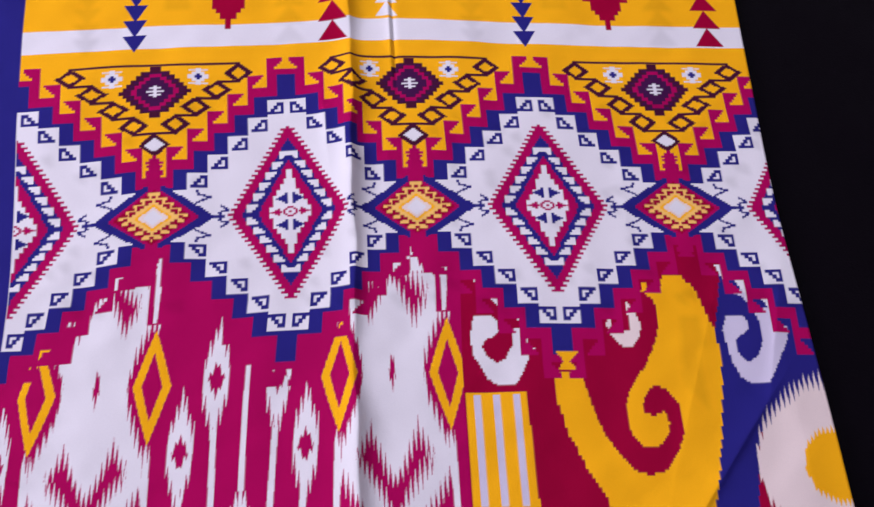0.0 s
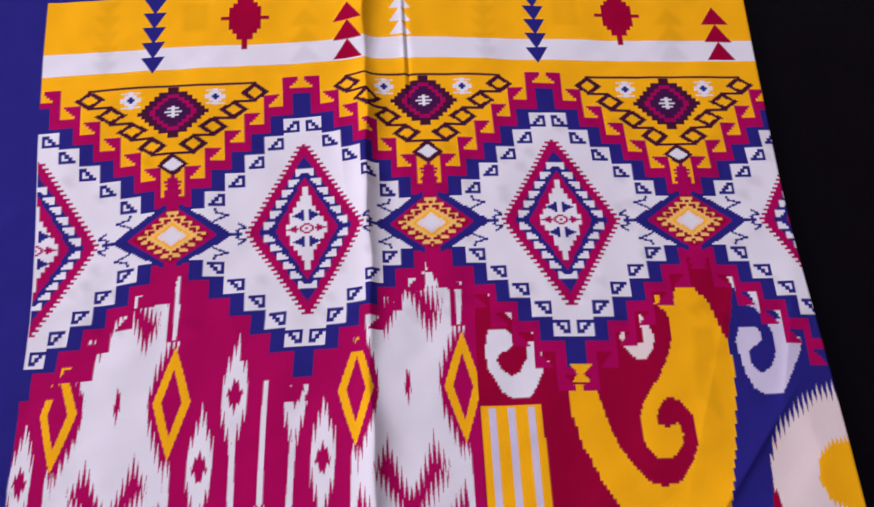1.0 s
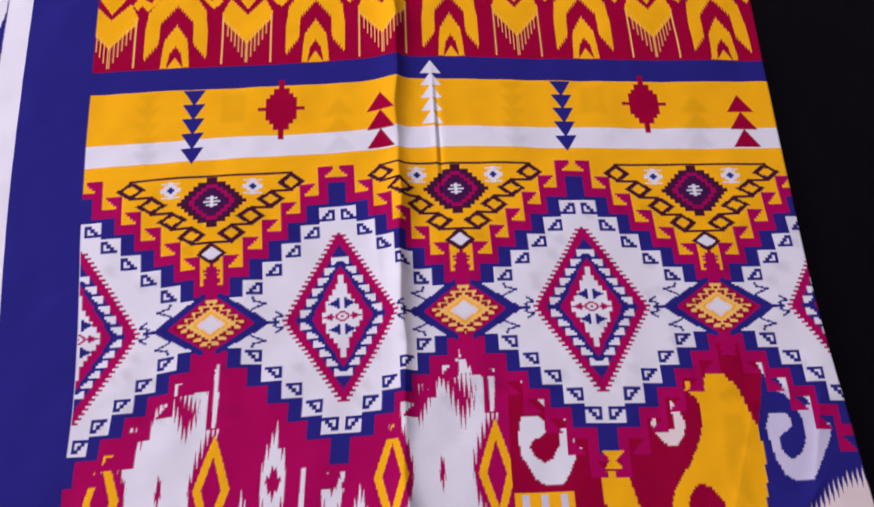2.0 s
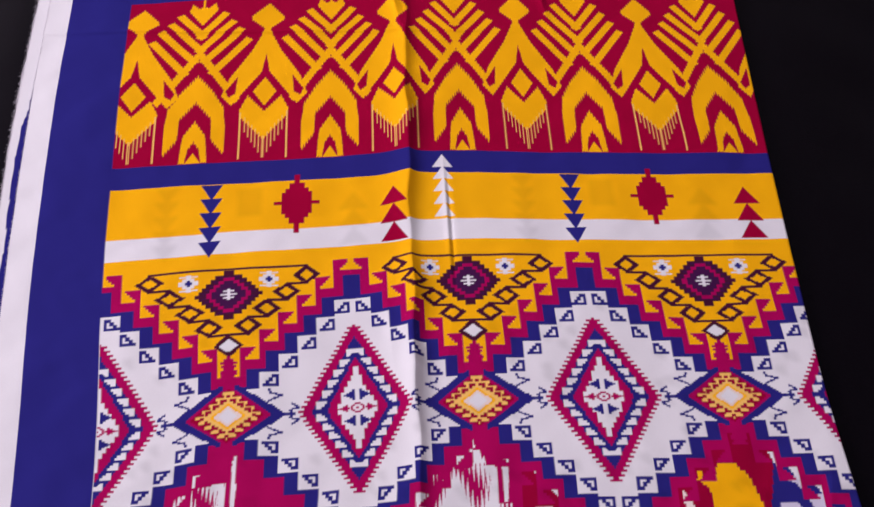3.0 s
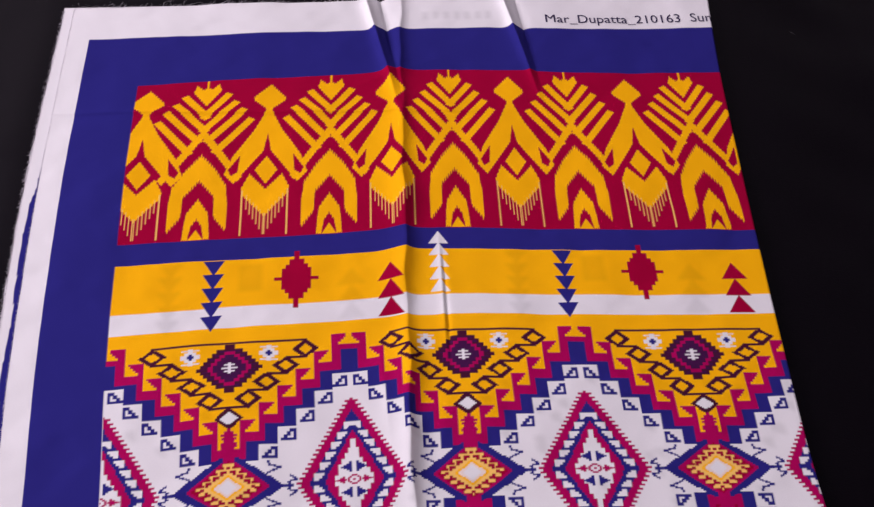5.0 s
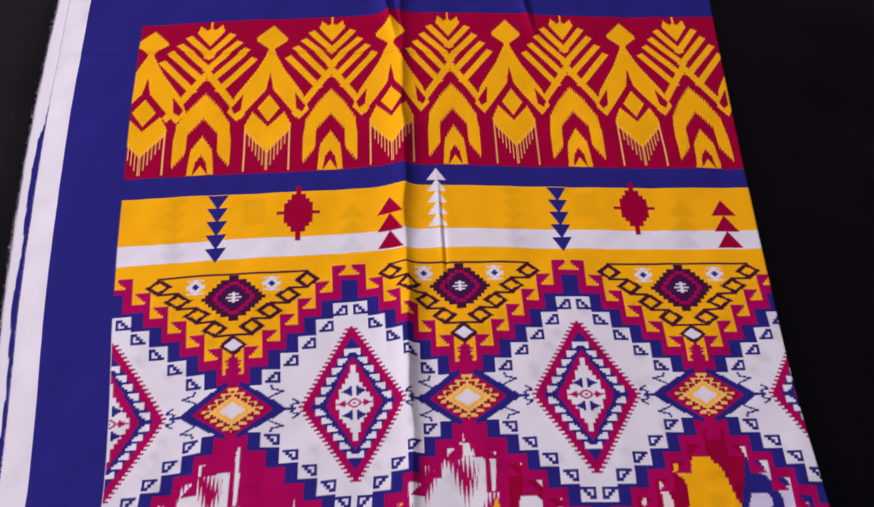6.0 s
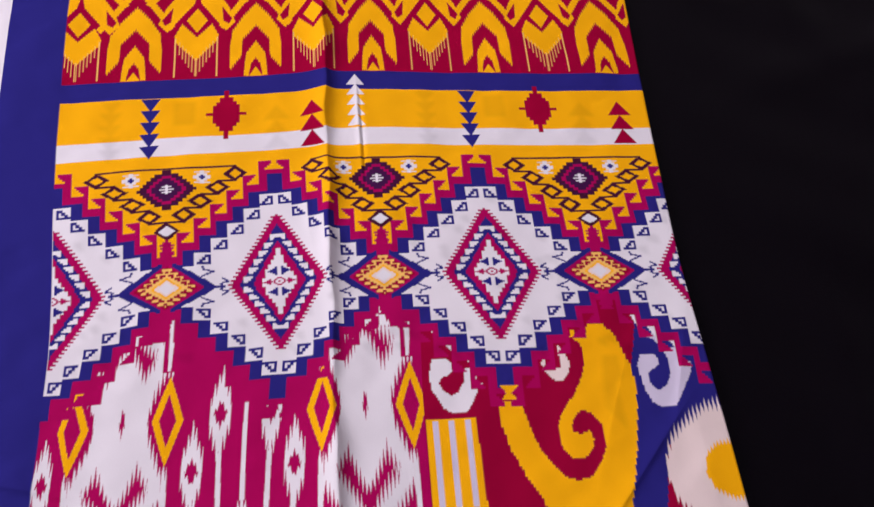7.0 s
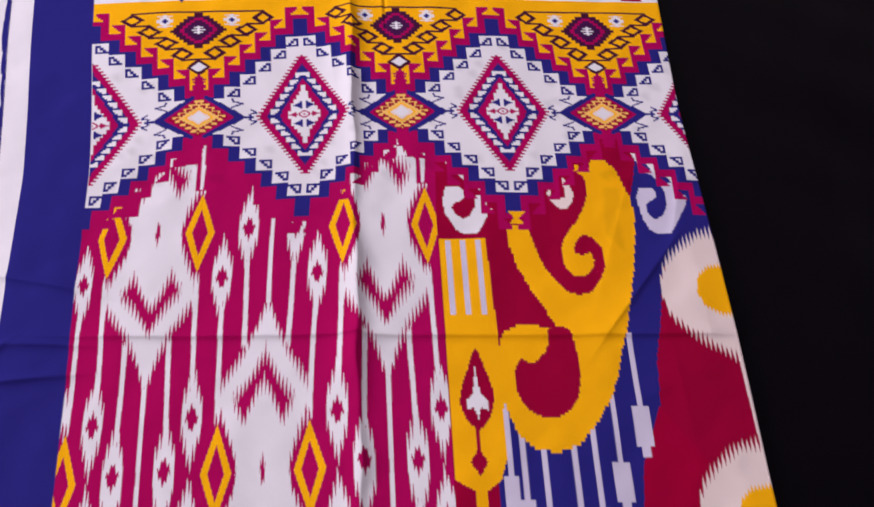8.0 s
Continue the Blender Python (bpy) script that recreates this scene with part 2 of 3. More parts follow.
# plain grounds of the borders and bands
piece_of("white_selvedge", "unprinted white cloth edge")
box(LEFT - 2, FOLD_END + 2, BOTTOM - 2, TOP + 2, WHITE)
piece_of("navy_border", "plain navy blue border")
box(-137, FOLD_END + 2, BOTTOM - 2, 219.2, NAVY)
piece_of("crimson_band", "crimson band behind yellow ikat figures")
box(PRINT_LEFT, FOLD_END + 2, 101.8, PRINT_TOP, SCARLET)
piece_of("yellow_band", "yellow band with a white stripe")
box(PRINT_LEFT, FOLD_END + 2, 0, 91.5, YELLOW)
box(PRINT_LEFT, FOLD_END + 2, 61.8, 70.6, WHITE)

# lower ikat field
piece_of("ikat_field", "crimson ikat field with white streaks")
box(PRINT_LEFT, PATCH, BOTTOM - 2, 0, CRIMSON)
in_field = lambda u, v: (u > PRINT_LEFT) & (u < PATCH) & (v < 0)
STREAK = (0.62, 4.4)
for k in range(-1, 3):
    uc = -126.9 + 39.6 * (k + 1)
    first = -54.4 if k % 2 == 0 else -144.5
    for vc in (first, first - 180):
        piece_of("ikat_column", "white ikat column with a crimson chevron")
        body = [(0, 62), (3.2, 50), (7.2, 40.5), (13.2, 30.5), (15.4, 25.5), (12.8, 16), (9.8, 8), (8.6, 3)]
        outline = [(uc + a, vc + b) for a, b in body] + [(uc + a, vc - b) for a, b in body[::-1]]
        outline += [(uc - a, vc - b) for a, b in body] + [(uc - a, vc + b) for a, b in body[::-1]]
        fill(outline, WHITE, jag=STREAK, clip=in_field)
        for s in (1, -1):
            chevron = [(0, 41), (2.4, 35.5), (5.0, 30.5), (7.6, 27), (10.4, 24.2), (8.2, 20.5), (6.2, 16), (4.2, 21.5), (2.0, 27), (0, 30)]
            for half_side in both(uc, [(a, vc + s * b) for a, b in chevron]):
                fill(half_side, CRIMSON, jag=(0.62, 4.6), clip=in_field)
            fill([(uc - 0.8, vc + s * 60), (uc + 0.8, vc + s * 60), (uc + 0.6, vc + s * 97), (uc - 0.6, vc + s * 97)], WHITE, clip=in_field)
            for m in (1, -1):
                for a, b0, b1 in ((14.9, 15, 60), (7.2, 43, 78)):
                    fill([(uc + m * a - 0.95, vc + s * b0), (uc + m * a + 0.75, vc + s * b0), (uc + m * (a + 0.8) + 0.8, vc + s * b1), (uc + m * (a + 0.8) - 0.7, vc + s * b1)], WHITE, jag=(0.4, 2.0), clip=in_field)
                for a, b in ((8.2, 91.4), (16.2, 71.4)):
                    piece_of("ikat_spot", "white ikat spindle with a crimson eye")
                    spot = [(3.3, -4), (3.3, 5), (1.6, 10), (0, 16), (-1.6, 10), (-3.3, 5), (-3.3, -4), (-1.6, -10), (0, -16), (1.6, -10)]
                    fill([(uc + m * a + p, vc + s * b + q) for p, q in spot], WHITE, jag=(0.6, 4.8), clip=in_field)
                    diamond(uc + m * a, vc + s * b, 2.3, 4.6, CRIMSON, jag=(0.62, 1.6), clip=in_field)
        diamond(uc, vc + 0.8, 1.0, 5, CRIMSON, jag=(0.4, 2.6), clip=in_field)
        for m in (1, -1):
            piece_of("ikat_lozenge", "hollow yellow ikat lozenge")
            diamond(uc + m * 15.0, vc, 6.9, 18.5, CRIMSON, jag=(0.6, 4.0), clip=in_field)
            diamond(uc + m * 14.8, vc, 5.0, 16.2, YELLOW, jag=(0.33, 0.5), clip=in_field)
            diamond(uc + m * 14.8, vc, 2.7, 9.4, CRIMSON, jag=(0.33, 0.4), clip=in_field)

# the two upper columns end in stepped, broken tops with a loose streak beside them
for uc, spike in ((-87.3, 0), (-8.1, 1)):
    box(uc - 2.5, uc + 13.4, -23.8, -13.0, CRIMSON, own=False)
    box(uc + 12.0, uc + 22.0, -36.5, -13.0, CRIMSON, own=False)
    box(uc + 1.0, uc + 3.0, -24.0, -17.6, WHITE, own=False)
    box(uc + 3.0, uc + 5.6, -18.6, -17.6, WHITE, own=False)
    box(uc + 3.0, uc + 4.2, -20.2, -18.6, WHITE, own=False)
    fill([(uc + 13.6, -36.0), (uc + 14.6, -36.0), (uc + 15.4, -14.6 - 7 * spike), (uc + 13.4, -14.6 - 7 * spike)], WHITE, own=False)
    if spike:
        fill([(uc + 5.6, -24.0), (uc + 9.6, -24.0), (uc + 7.6, -19.0), (uc + 5.8, -13.4)], WHITE, jag=(0.6, 1.6), own=False)

# the leftmost lozenge is cut short by the border above it
box(-109.5, -94.2, -45.6, -34, CRIMSON, own=False)
box(-102.6, -99.8, -41.4, -40.7, YELLOW, own=False)
box(-102.6, -101.8, -42.9, -40.7, YELLOW, own=False)
box(-103.6, -102.2, -43.6, -42.9, YELLOW, own=False)

# lower right: paisleys, suns and tassels on red and navy
STAIR = (0.55, 1.0)
piece_of("red_field", "plain deep red printed field")
box(PATCH, FOLD_END + 2, BOTTOM - 2, 0, RED)
piece_of("navy_field", "navy printed field behind the paisleys")
fill([(84.5, -24), (80, -45), (60, -110), (30, -118), (24, -148), (24, -178), (66, -178), (70, -146), (78.5, -126), (80, -110), (84, -92), (88, -72), (120, -72), (120, -34)], NAVY, snap=STAIR)
# The diagonal crease's shading, put into the dye as a lighter red tone
piece_of("crease_shade_patch", "lighter red tone for the crease shading below the navy")
fill([(78, -126), (96, -152), (104, -178), (104, -216), (60, -216), (66, -178), (70, -146)], SCARLET)
for a, top, low, wide in ((71.7, -100, -126, 5.6), (62.9, -118, -144.5, 5.6), (55.2, -128, -160, 4.8), (48.6, -134, -166, 4.8), (39.0, -134, -166, 4.8), (32.6, -128, -157, 4.8), (28.2, -118, -149, 4.6)):
    piece_of("tassel", "pale lilac tassel on navy")
    box(a - 0.85, a + 0.85, low, top, LILAC)
    box(a - wide / 2, a + wide / 2, low - 13.5, low, LILAC)
    box(a - wide / 4, a + wide / 4, low - 17, low - 13.4, LILAC)
piece_of("paisley", "large yellow stepped paisley")
paisley = [(62.6, -26.6), (62.8, -29.6), (66, -31), (68.2, -24.3), (72.9, -24.3), (76.5, -29.6), (78.6, -36.8), (80.4, -43), (81.2, -49), (80.7, -55), (79.3, -63), (77.8, -72), (75.7, -81), (72.8, -93), (71.3, -99.4), (68.8, -106), (65.7, -117), (62, -124.3), (57, -132), (50.7, -139), (43.4, -141.6), (36.7, -140), (31.5, -135), (28.4, -125.4), (27.3, -117), (27.8, -105), (30, -99.6), (35.2, -96), (40.8, -96), (44, -98), (48, -97), (46, -92), (42.9, -85), (40.3, -80), (37, -71), (35.2, -63), (35.2, -54.6), (42.4, -54.6), (46, -69.9), (50.1, -78), (53.3, -82.6), (57.9, -84), (62, -82.2), (66, -77), (68, -71), (60, -66), (56, -40)]
fill(paisley, YELLOW, snap=(0.7, 1.3))
curl_red = [(42.4, -52), (46, -69.9), (50.1, -78), (53.3, -82.6), (57.9, -83.7), (62, -82), (65.7, -76.7), (67.8, -70.5), (67.4, -63.5), (64.6, -59.4), (61, -58.8), (58.4, -62), (58, -66), (60.5, -67), (63, -65.9), (64.1, -69), (63.1, -72.6), (61, -75.2), (57.9, -76.3), (55.3, -74.8), (53.5, -70.7), (53.3, -65), (55.3, -58.8), (59.5, -53.6), (63.1, -47.3), (65, -39.5), (63.5, -32), (56, -30), (48, -40)]
fill([(51, -86), (70, -84), (72, -60), (66, -30), (60, -32), (51, -60)], YELLOW)
fill(curve(curl_red, 3), RED, snap=(0.55, 0.8))
fill(curve([(48.3, -96.6), (51.7, -98), (53.3, -104), (53.9, -112.6), (52.7, -120.8), (50.1, -126), (45.5, -129.4), (40.3, -129.4), (35.2, -126.3), (32.6, -120), (32.6, -113.5), (35, -109), (38.5, -110.5), (42.4, -107.2), (44.6, -103), (44.4, -98.6)], 3), RED, snap=(0.55, 0.8))
piece_of("striped_block", "yellow block with lilac stripes and a drop")
fill([(10.9, -59.8), (27, -59.8), (28, -100), (27.6, -143), (25, -150.5), (20.5, -154), (20, -166), (17.6, -166), (17, -154), (11, -150), (11, -108)], YELLOW, snap=(0.5, 0.6))
for a in (13.9, 19.0, 24.3):
    box(a - 0.95, a + 0.95, -92, -60.6, LILAC)
fill(curve([(20.2, -105), (22.5, -111), (25, -121), (23.6, -128.5), (19.4, -133.6), (15, -128.5), (14.4, -121), (17.4, -112)], 4), RED, snap=(0.5, 0.7))
fill([(19.6, -111.5), (20.7, -121), (22.8, -123.5), (22.8, -127), (20.6, -126), (19.6, -130), (18.4, -126), (16.2, -127), (16.2, -123.5), (18.4, -121)], WHITE, snap=(0.45, 0.6))
box(18.3, 19.5, -141, -133, RED)
diamond(18.8, -144.3, 2.8, 4.6, RED, snap=(0.5, 0.6))
piece_of("curl_motif", "small white stepped curl")
fill([(14, -38.2), (18.6, -38.1), (20.4, -39.6), (20.8, -42.7), (19.1, -44.8), (17.1, -45.4), (16, -47.4), (17.1, -50), (19.8, -52), (22.2, -51), (24.3, -47.2), (24.3, -42), (27.4, -41.9), (26.9, -40.4), (25.9, -38.9), (24.3, -37.4), (27.9, -37.3), (28.4, -47.6), (30.5, -48), (30.5, -49.2), (29, -49.6), (27.9, -52.2), (26.4, -55.4), (24.3, -58), (20.2, -58.2), (17.1, -56.2), (15, -52.1), (13.6, -49.6), (12.9, -44.5)], WHITE, snap=(0.5, 0.5))
fill([(18.1, -31.3), (22.3, -31.3), (22.4, -37.6), (20.8, -34.6)], WHITE, snap=(0.5, 0.6))
fill([(14.4, -25.7), (16.1, -25.7), (16.2, -30), (15.2, -28)], WHITE, snap=(0.5, 0.6))
fill([(29.8, -43.2), (31, -43.2), (31, -44.6)], WHITE, snap=(0.4, 0.4))
piece_of("curl_motif", "small white stepped curl")
fill([(56.5, -33), (58.5, -36), (60.2, -41), (59.4, -44.4), (57.4, -47.4), (54.6, -47.6), (52.2, -45), (51, -42.8), (57, -42.6)], CREAM, snap=(0.5, 0.7))
fill([(51, -37), (53.4, -37), (52.2, -38.6), (51.6, -42.4), (50.6, -41.4)], CREAM, snap=(0.5, 0.7))
piece_of("white_paisley", "white stepped paisley on navy")
fill([(84.3, -37.8), (88.9, -37.8), (90.2, -40.5), (89.6, -43), (86.5, -45), (85.8, -47.1), (86.3, -49.7), (88.4, -52.4), (91.5, -50.4), (93.6, -46), (93.6, -40.8), (92, -35.2), (89.4, -31.6), (86.2, -30), (90, -29.4), (91.6, -35.2), (97.2, -35.6), (97.3, -41.3), (101.3, -41.3), (100.3, -46), (97.4, -51.2), (95.1, -55), (93.1, -58), (88.4, -58), (85.8, -56.4), (84, -51.8), (82.7, -42.5)], LILAC, snap=(0.5, 0.5))
fill([(83.6, -20.2), (85.6, -20.2), (86, -28), (84.6, -24)], WHITE, snap=(0.5, 0.6))
fill([(87.9, -25.3), (91.0, -25.3), (91.6, -35.2), (90, -30)], WHITE, snap=(0.5, 0.6))
fill([(93.4, -30.9), (97.2, -30.9), (97.3, -36.4), (95.6, -33.4)], WHITE, snap=(0.5, 0.6))
fill([(99.4, -36), (101.9, -36), (101.6, -39.8)], WHITE, snap=(0.5, 0.6))
for vc, uc in ((-83, 109.5), (-165, 108.5)):
    piece_of("sun_motif", "cream ikat sun with a yellow heart")
    sun_outline = [(0, 26), (-7, 25), (-14, 20), (-20, 14), (-23, 7), (-24, -1), (-22, -10), (-16, -17), (-8, -22), (0, -27), (12, -27), (12, 26)]
    fill([(uc + a, vc + b) for a, b in sun_outline], CREAM, jag=(0.75, 3.4))
    heart = [(0, 12), (-6, 11), (-10, 7), (-11.6, 0), (-9.5, -6), (-4, -9), (12, -9), (12, 12)]
    fill([(uc + a, vc + b) for a, b in heart], YELLOW, jag=(0.6, 1.4))
piece_of("edge_stripe", "white printed stripe at the fold")
fill([(107.6, -108), (108.9, -108), (120, -140), (120, -150), (108.4, -142)], CREAM)

# the stepped medallion border


def stair_mask(u, v, shift, widen=0.0):
    """Inside the stepped lozenge of white, grown by shift (cells upwards) and widen (sideways)."""
    hit = np.zeros(u.shape, bool)
    for uc in medallions:
        du, av = np.abs(u - uc), np.abs(v)
        for k in range(6 if shift < 12 else 7):
            w, h = 5.7 + 5.8 * k + widen, 40.5 - 6.4 * k + shift
            if shift == 0 and k == 5:
                w, h = 33.6, 9.0
            block = (du <= w) & (av <= h)
            hit |= block
    return hit


def notch_mask(u, v):
    """The small stepped hooks that bite into the border's red steps."""
    hit = np.zeros(u.shape, bool)
    for uc in medallions:
        du, av = np.abs(u - uc), np.abs(v)
        for k in range(1, 7):
            a, h = 5.7 + 5.8 * (k - 1), 40.5 - 6.4 * k + 15.9
            for i, wide in enumerate((4.1, 3.2, 2.4, 1.6, 1.0)):
                low = h - 4.6 + i * 0.95
                hit |= (du >= a) & (du <= a + wide) & (av >= low) & (av <= low + 0.96)
        hit |= (du < np.maximum(3.4 - np.floor((av - 52) / 0.9) * 0.9, 1.0)) & (av > 52) & (av < 56.5) & (du > -1)
    return hit


at, u, v = window(PRINT_LEFT, FOLD_END + 2, -58, 58)
av = np.abs(v)
for name, label, mask, colour in (
    ("red_step_border", "crimson stepped border", stair_mask(u, v, 15.9) & ~notch_mask(u, v) | (av < 13.7), CRIMSON),
    ("navy_step_border", "navy stepped border", stair_mask(u, v, 1.4, 3.9) | stair_mask(u, v, 9.4, -2.9) & (np.min([np.abs(u - m) for m in medallions], 0) < 2.8), NAVY),
    ("white_step_ground", "white stepped ground", stair_mask(u, v, 0), WHITE)):
    piece_of(name, label)
    dye[at][mask] = colour
    piece[at][mask] = current[0]

piece_of("flag_motif", "small yellow flag tip")
fill([(36.2, -49.2), (42, -49.2), (39.6, -51.6), (41.4, -54), (36.2, -54), (38, -51.6)], YELLOW, snap=(0.5, 0.5))
for uc in medallions:
    piece_of("hook_motif", "navy hooks on the white steps")
    for s in (1, -1):
        for m in (1, -1):
            for k in range(5):
                a, h = (0.9 if k == 0 else 5.7 + 5.8 * (k - 1) + 0.05), 40.5 - 6.4 * k
                if k == 0:
                    h -= 0.2
                for i, wide in enumerate((4.8, 3.9, 3.0, 2.1)):
                    low = h - 5.2 + i * 1.1
                    box(uc + m * a, uc + m * (a + wide), s * low, s * (low + 1.1), NAVY, clip=printed)
                box(uc + m * (a + 0.9), uc + m * (a + 2.7), s * (h - 4.2), s * (h - 3.5), WHITE, clip=printed)
                box(uc + m * (a + 0.9), uc + m * (a + 1.7), s * (h - 4.2), s * (h - 2.1), WHITE, clip=printed)
    piece_of("medallion", "crimson toothed diamond with a white heart")
    for i in range(-38, 38):
        low = i * 0.8
        w = 16.3 * (1 - abs(low + 0.4) / 30.6) + (1.5 if i % 2 == 0 else 0.2)
        if w > 0:
            box(uc - w, uc + w, low, low + 0.8, CRIMSON, clip=printed)
    step = (0.6, 1.0)
    diamond(uc, 0, 13.6, 26.2, NAVY, snap=step, clip=printed)
    diamond(uc, 0, 9.2, 18.4, CRIMSON, snap=step, clip=printed)
    for s in (1, -1):
        for m in (1, -1):
            for i in range(5):
                a, b = 10.8 - 1.87 * i, 2.0 + 3.56 * i
                for low, inner in ((0.5, -1.6), (-0.4, -0.9), (-1.2, 0.1)):
                    box(uc + m * (a + inner), uc + m * (a + 1.6), s * (b + low), s * (b + low + 0.9), WHITE, clip=printed)
            fill([(uc, s * 21.4), (uc + m * 2.7, s * 21.4), (uc + m * 2.7, s * 18.7), (uc + m * 1.8, s * 18.7), (uc + m * 1.0, s * 19.8), (uc, s * 19.8)], WHITE, clip=printed)
    diamond(uc, 0, 7.0, 12.6, WHITE, snap=(1.1, 1.9), clip=printed)
    box(uc - 0.8, uc + 0.8, -14.6, 14.6, WHITE, clip=lambda u, v: (u > PRINT_LEFT) & (np.abs(v) > 9))
    for s in (1, -1):
        for m in (1, -1):
            for a, wide in ((0.7, 1.9), (1.5, 1.2), (2.4, 0.7), (3.2, 0.3)):
                box(uc + m * a, uc + m * (a + 0.9), s * (4.6 - wide), s * (4.6 + wide), NAVY, clip=printed)
            for a, wide in ((2.3, 0.4), (2.9, 1.3), (3.7, 0.8), (4.5, 0.4), (5.2, 0.2)):
                box(uc + m * a, uc + m * (a + 0.8), -wide, wide, CRIMSON, clip=printed)
            box(uc - 0.9, uc + m * 0.9, s * 1.1, s * 1.8, CRIMSON, clip=printed)
            box(uc + m * 0.8, uc + m * 1.6, s * 0.6, s * 1.3, CRIMSON, clip=printed)
            box(uc + m * 1.4, uc + m * 2.1, 0, s * 0.8, CRIMSON, clip=printed)
    box(uc - 0.45, uc + 0.45, -0.4, 0.4, CRIMSON, clip=printed)

for uc in stars:
    piece_of("star_lozenge", "navy and crimson lozenge with a yellow star")
    step = (0.7, 0.6)
    diamond(uc, 0, 17.2, 12.6, NAVY, snap=step)
    fill([(uc - 2.2, 16), (uc + 2.2, 16), (uc + 2.0, 9), (uc + 12.4, 0), (uc + 2.0, -9), (uc + 2.2, -16), (uc - 2.2, -16), (uc - 2.0, -9), (uc - 12.4, 0), (uc - 2.0, 9)], CRIMSON, snap=step)
    diamond(uc, 0, 10.8, 9.4, RED, snap=step)
    for i in range(-9, 9):
        low = i * 0.95
        w = 9.0 * (1 - abs(low + 0.48) / 8.8) + (1.0 if i % 2 == 0 else -0.5)
        if w > 0:
            box(uc - w, uc + w, low, low + 0.95, AMBER)
    for s in (1, -1):
        for m in (1, -1):
            for a, b in ((1.5, 5.6), (3.7, 3.9), (5.9, 2.1)):
                box(uc + m * (a - 1.1), uc + m * (a + 0.9), s * (b - 0.5), s * (b + 0.5), RED)
                box(uc + m * (a - 0.1), uc + m * (a + 0.9), s * (b - 1.3), s * (b + 0.5), RED)
        box(uc - 0.6, uc + 0.6, s * 6.6, s * 7.6, RED)
        box(uc + s * 7.0, uc + s * 8.2, -0.5, 0.5, RED)
    diamond(uc, 0, 5.2, 4.6, YELLOW, snap=(0.5, 0.5))
    diamond(uc, 0, 4.1, 3.8, CREAM, snap=(0.5, 0.5))
    diamond(uc, 0, 3.0, 2.9, WHITE, snap=(0.5, 0.5))
    for m in (1, -1):
        piece_of("zigzag", "small navy zigzag")
        for s in (1, -1):
            stroke([(uc + m * 16.8, 0), (uc + m * 19.2, 0), (uc + m * 18.0, s * 1.3), (uc + m * 20.5, s * 2.2), (uc + m * 18.5, s * 3.5)], 0.7, NAVY, snap=(0.4, 0.5))
            stroke([(uc + m * 11.6, s * 4.4), (uc + m * 13.0, s * 5.2), (uc + m * 15.6, s * 6.6), (uc + m * 12.6, s * 7.4), (uc + m * 12.0, s * 8.6)], 0.7, NAVY, snap=(0.4, 0.5))

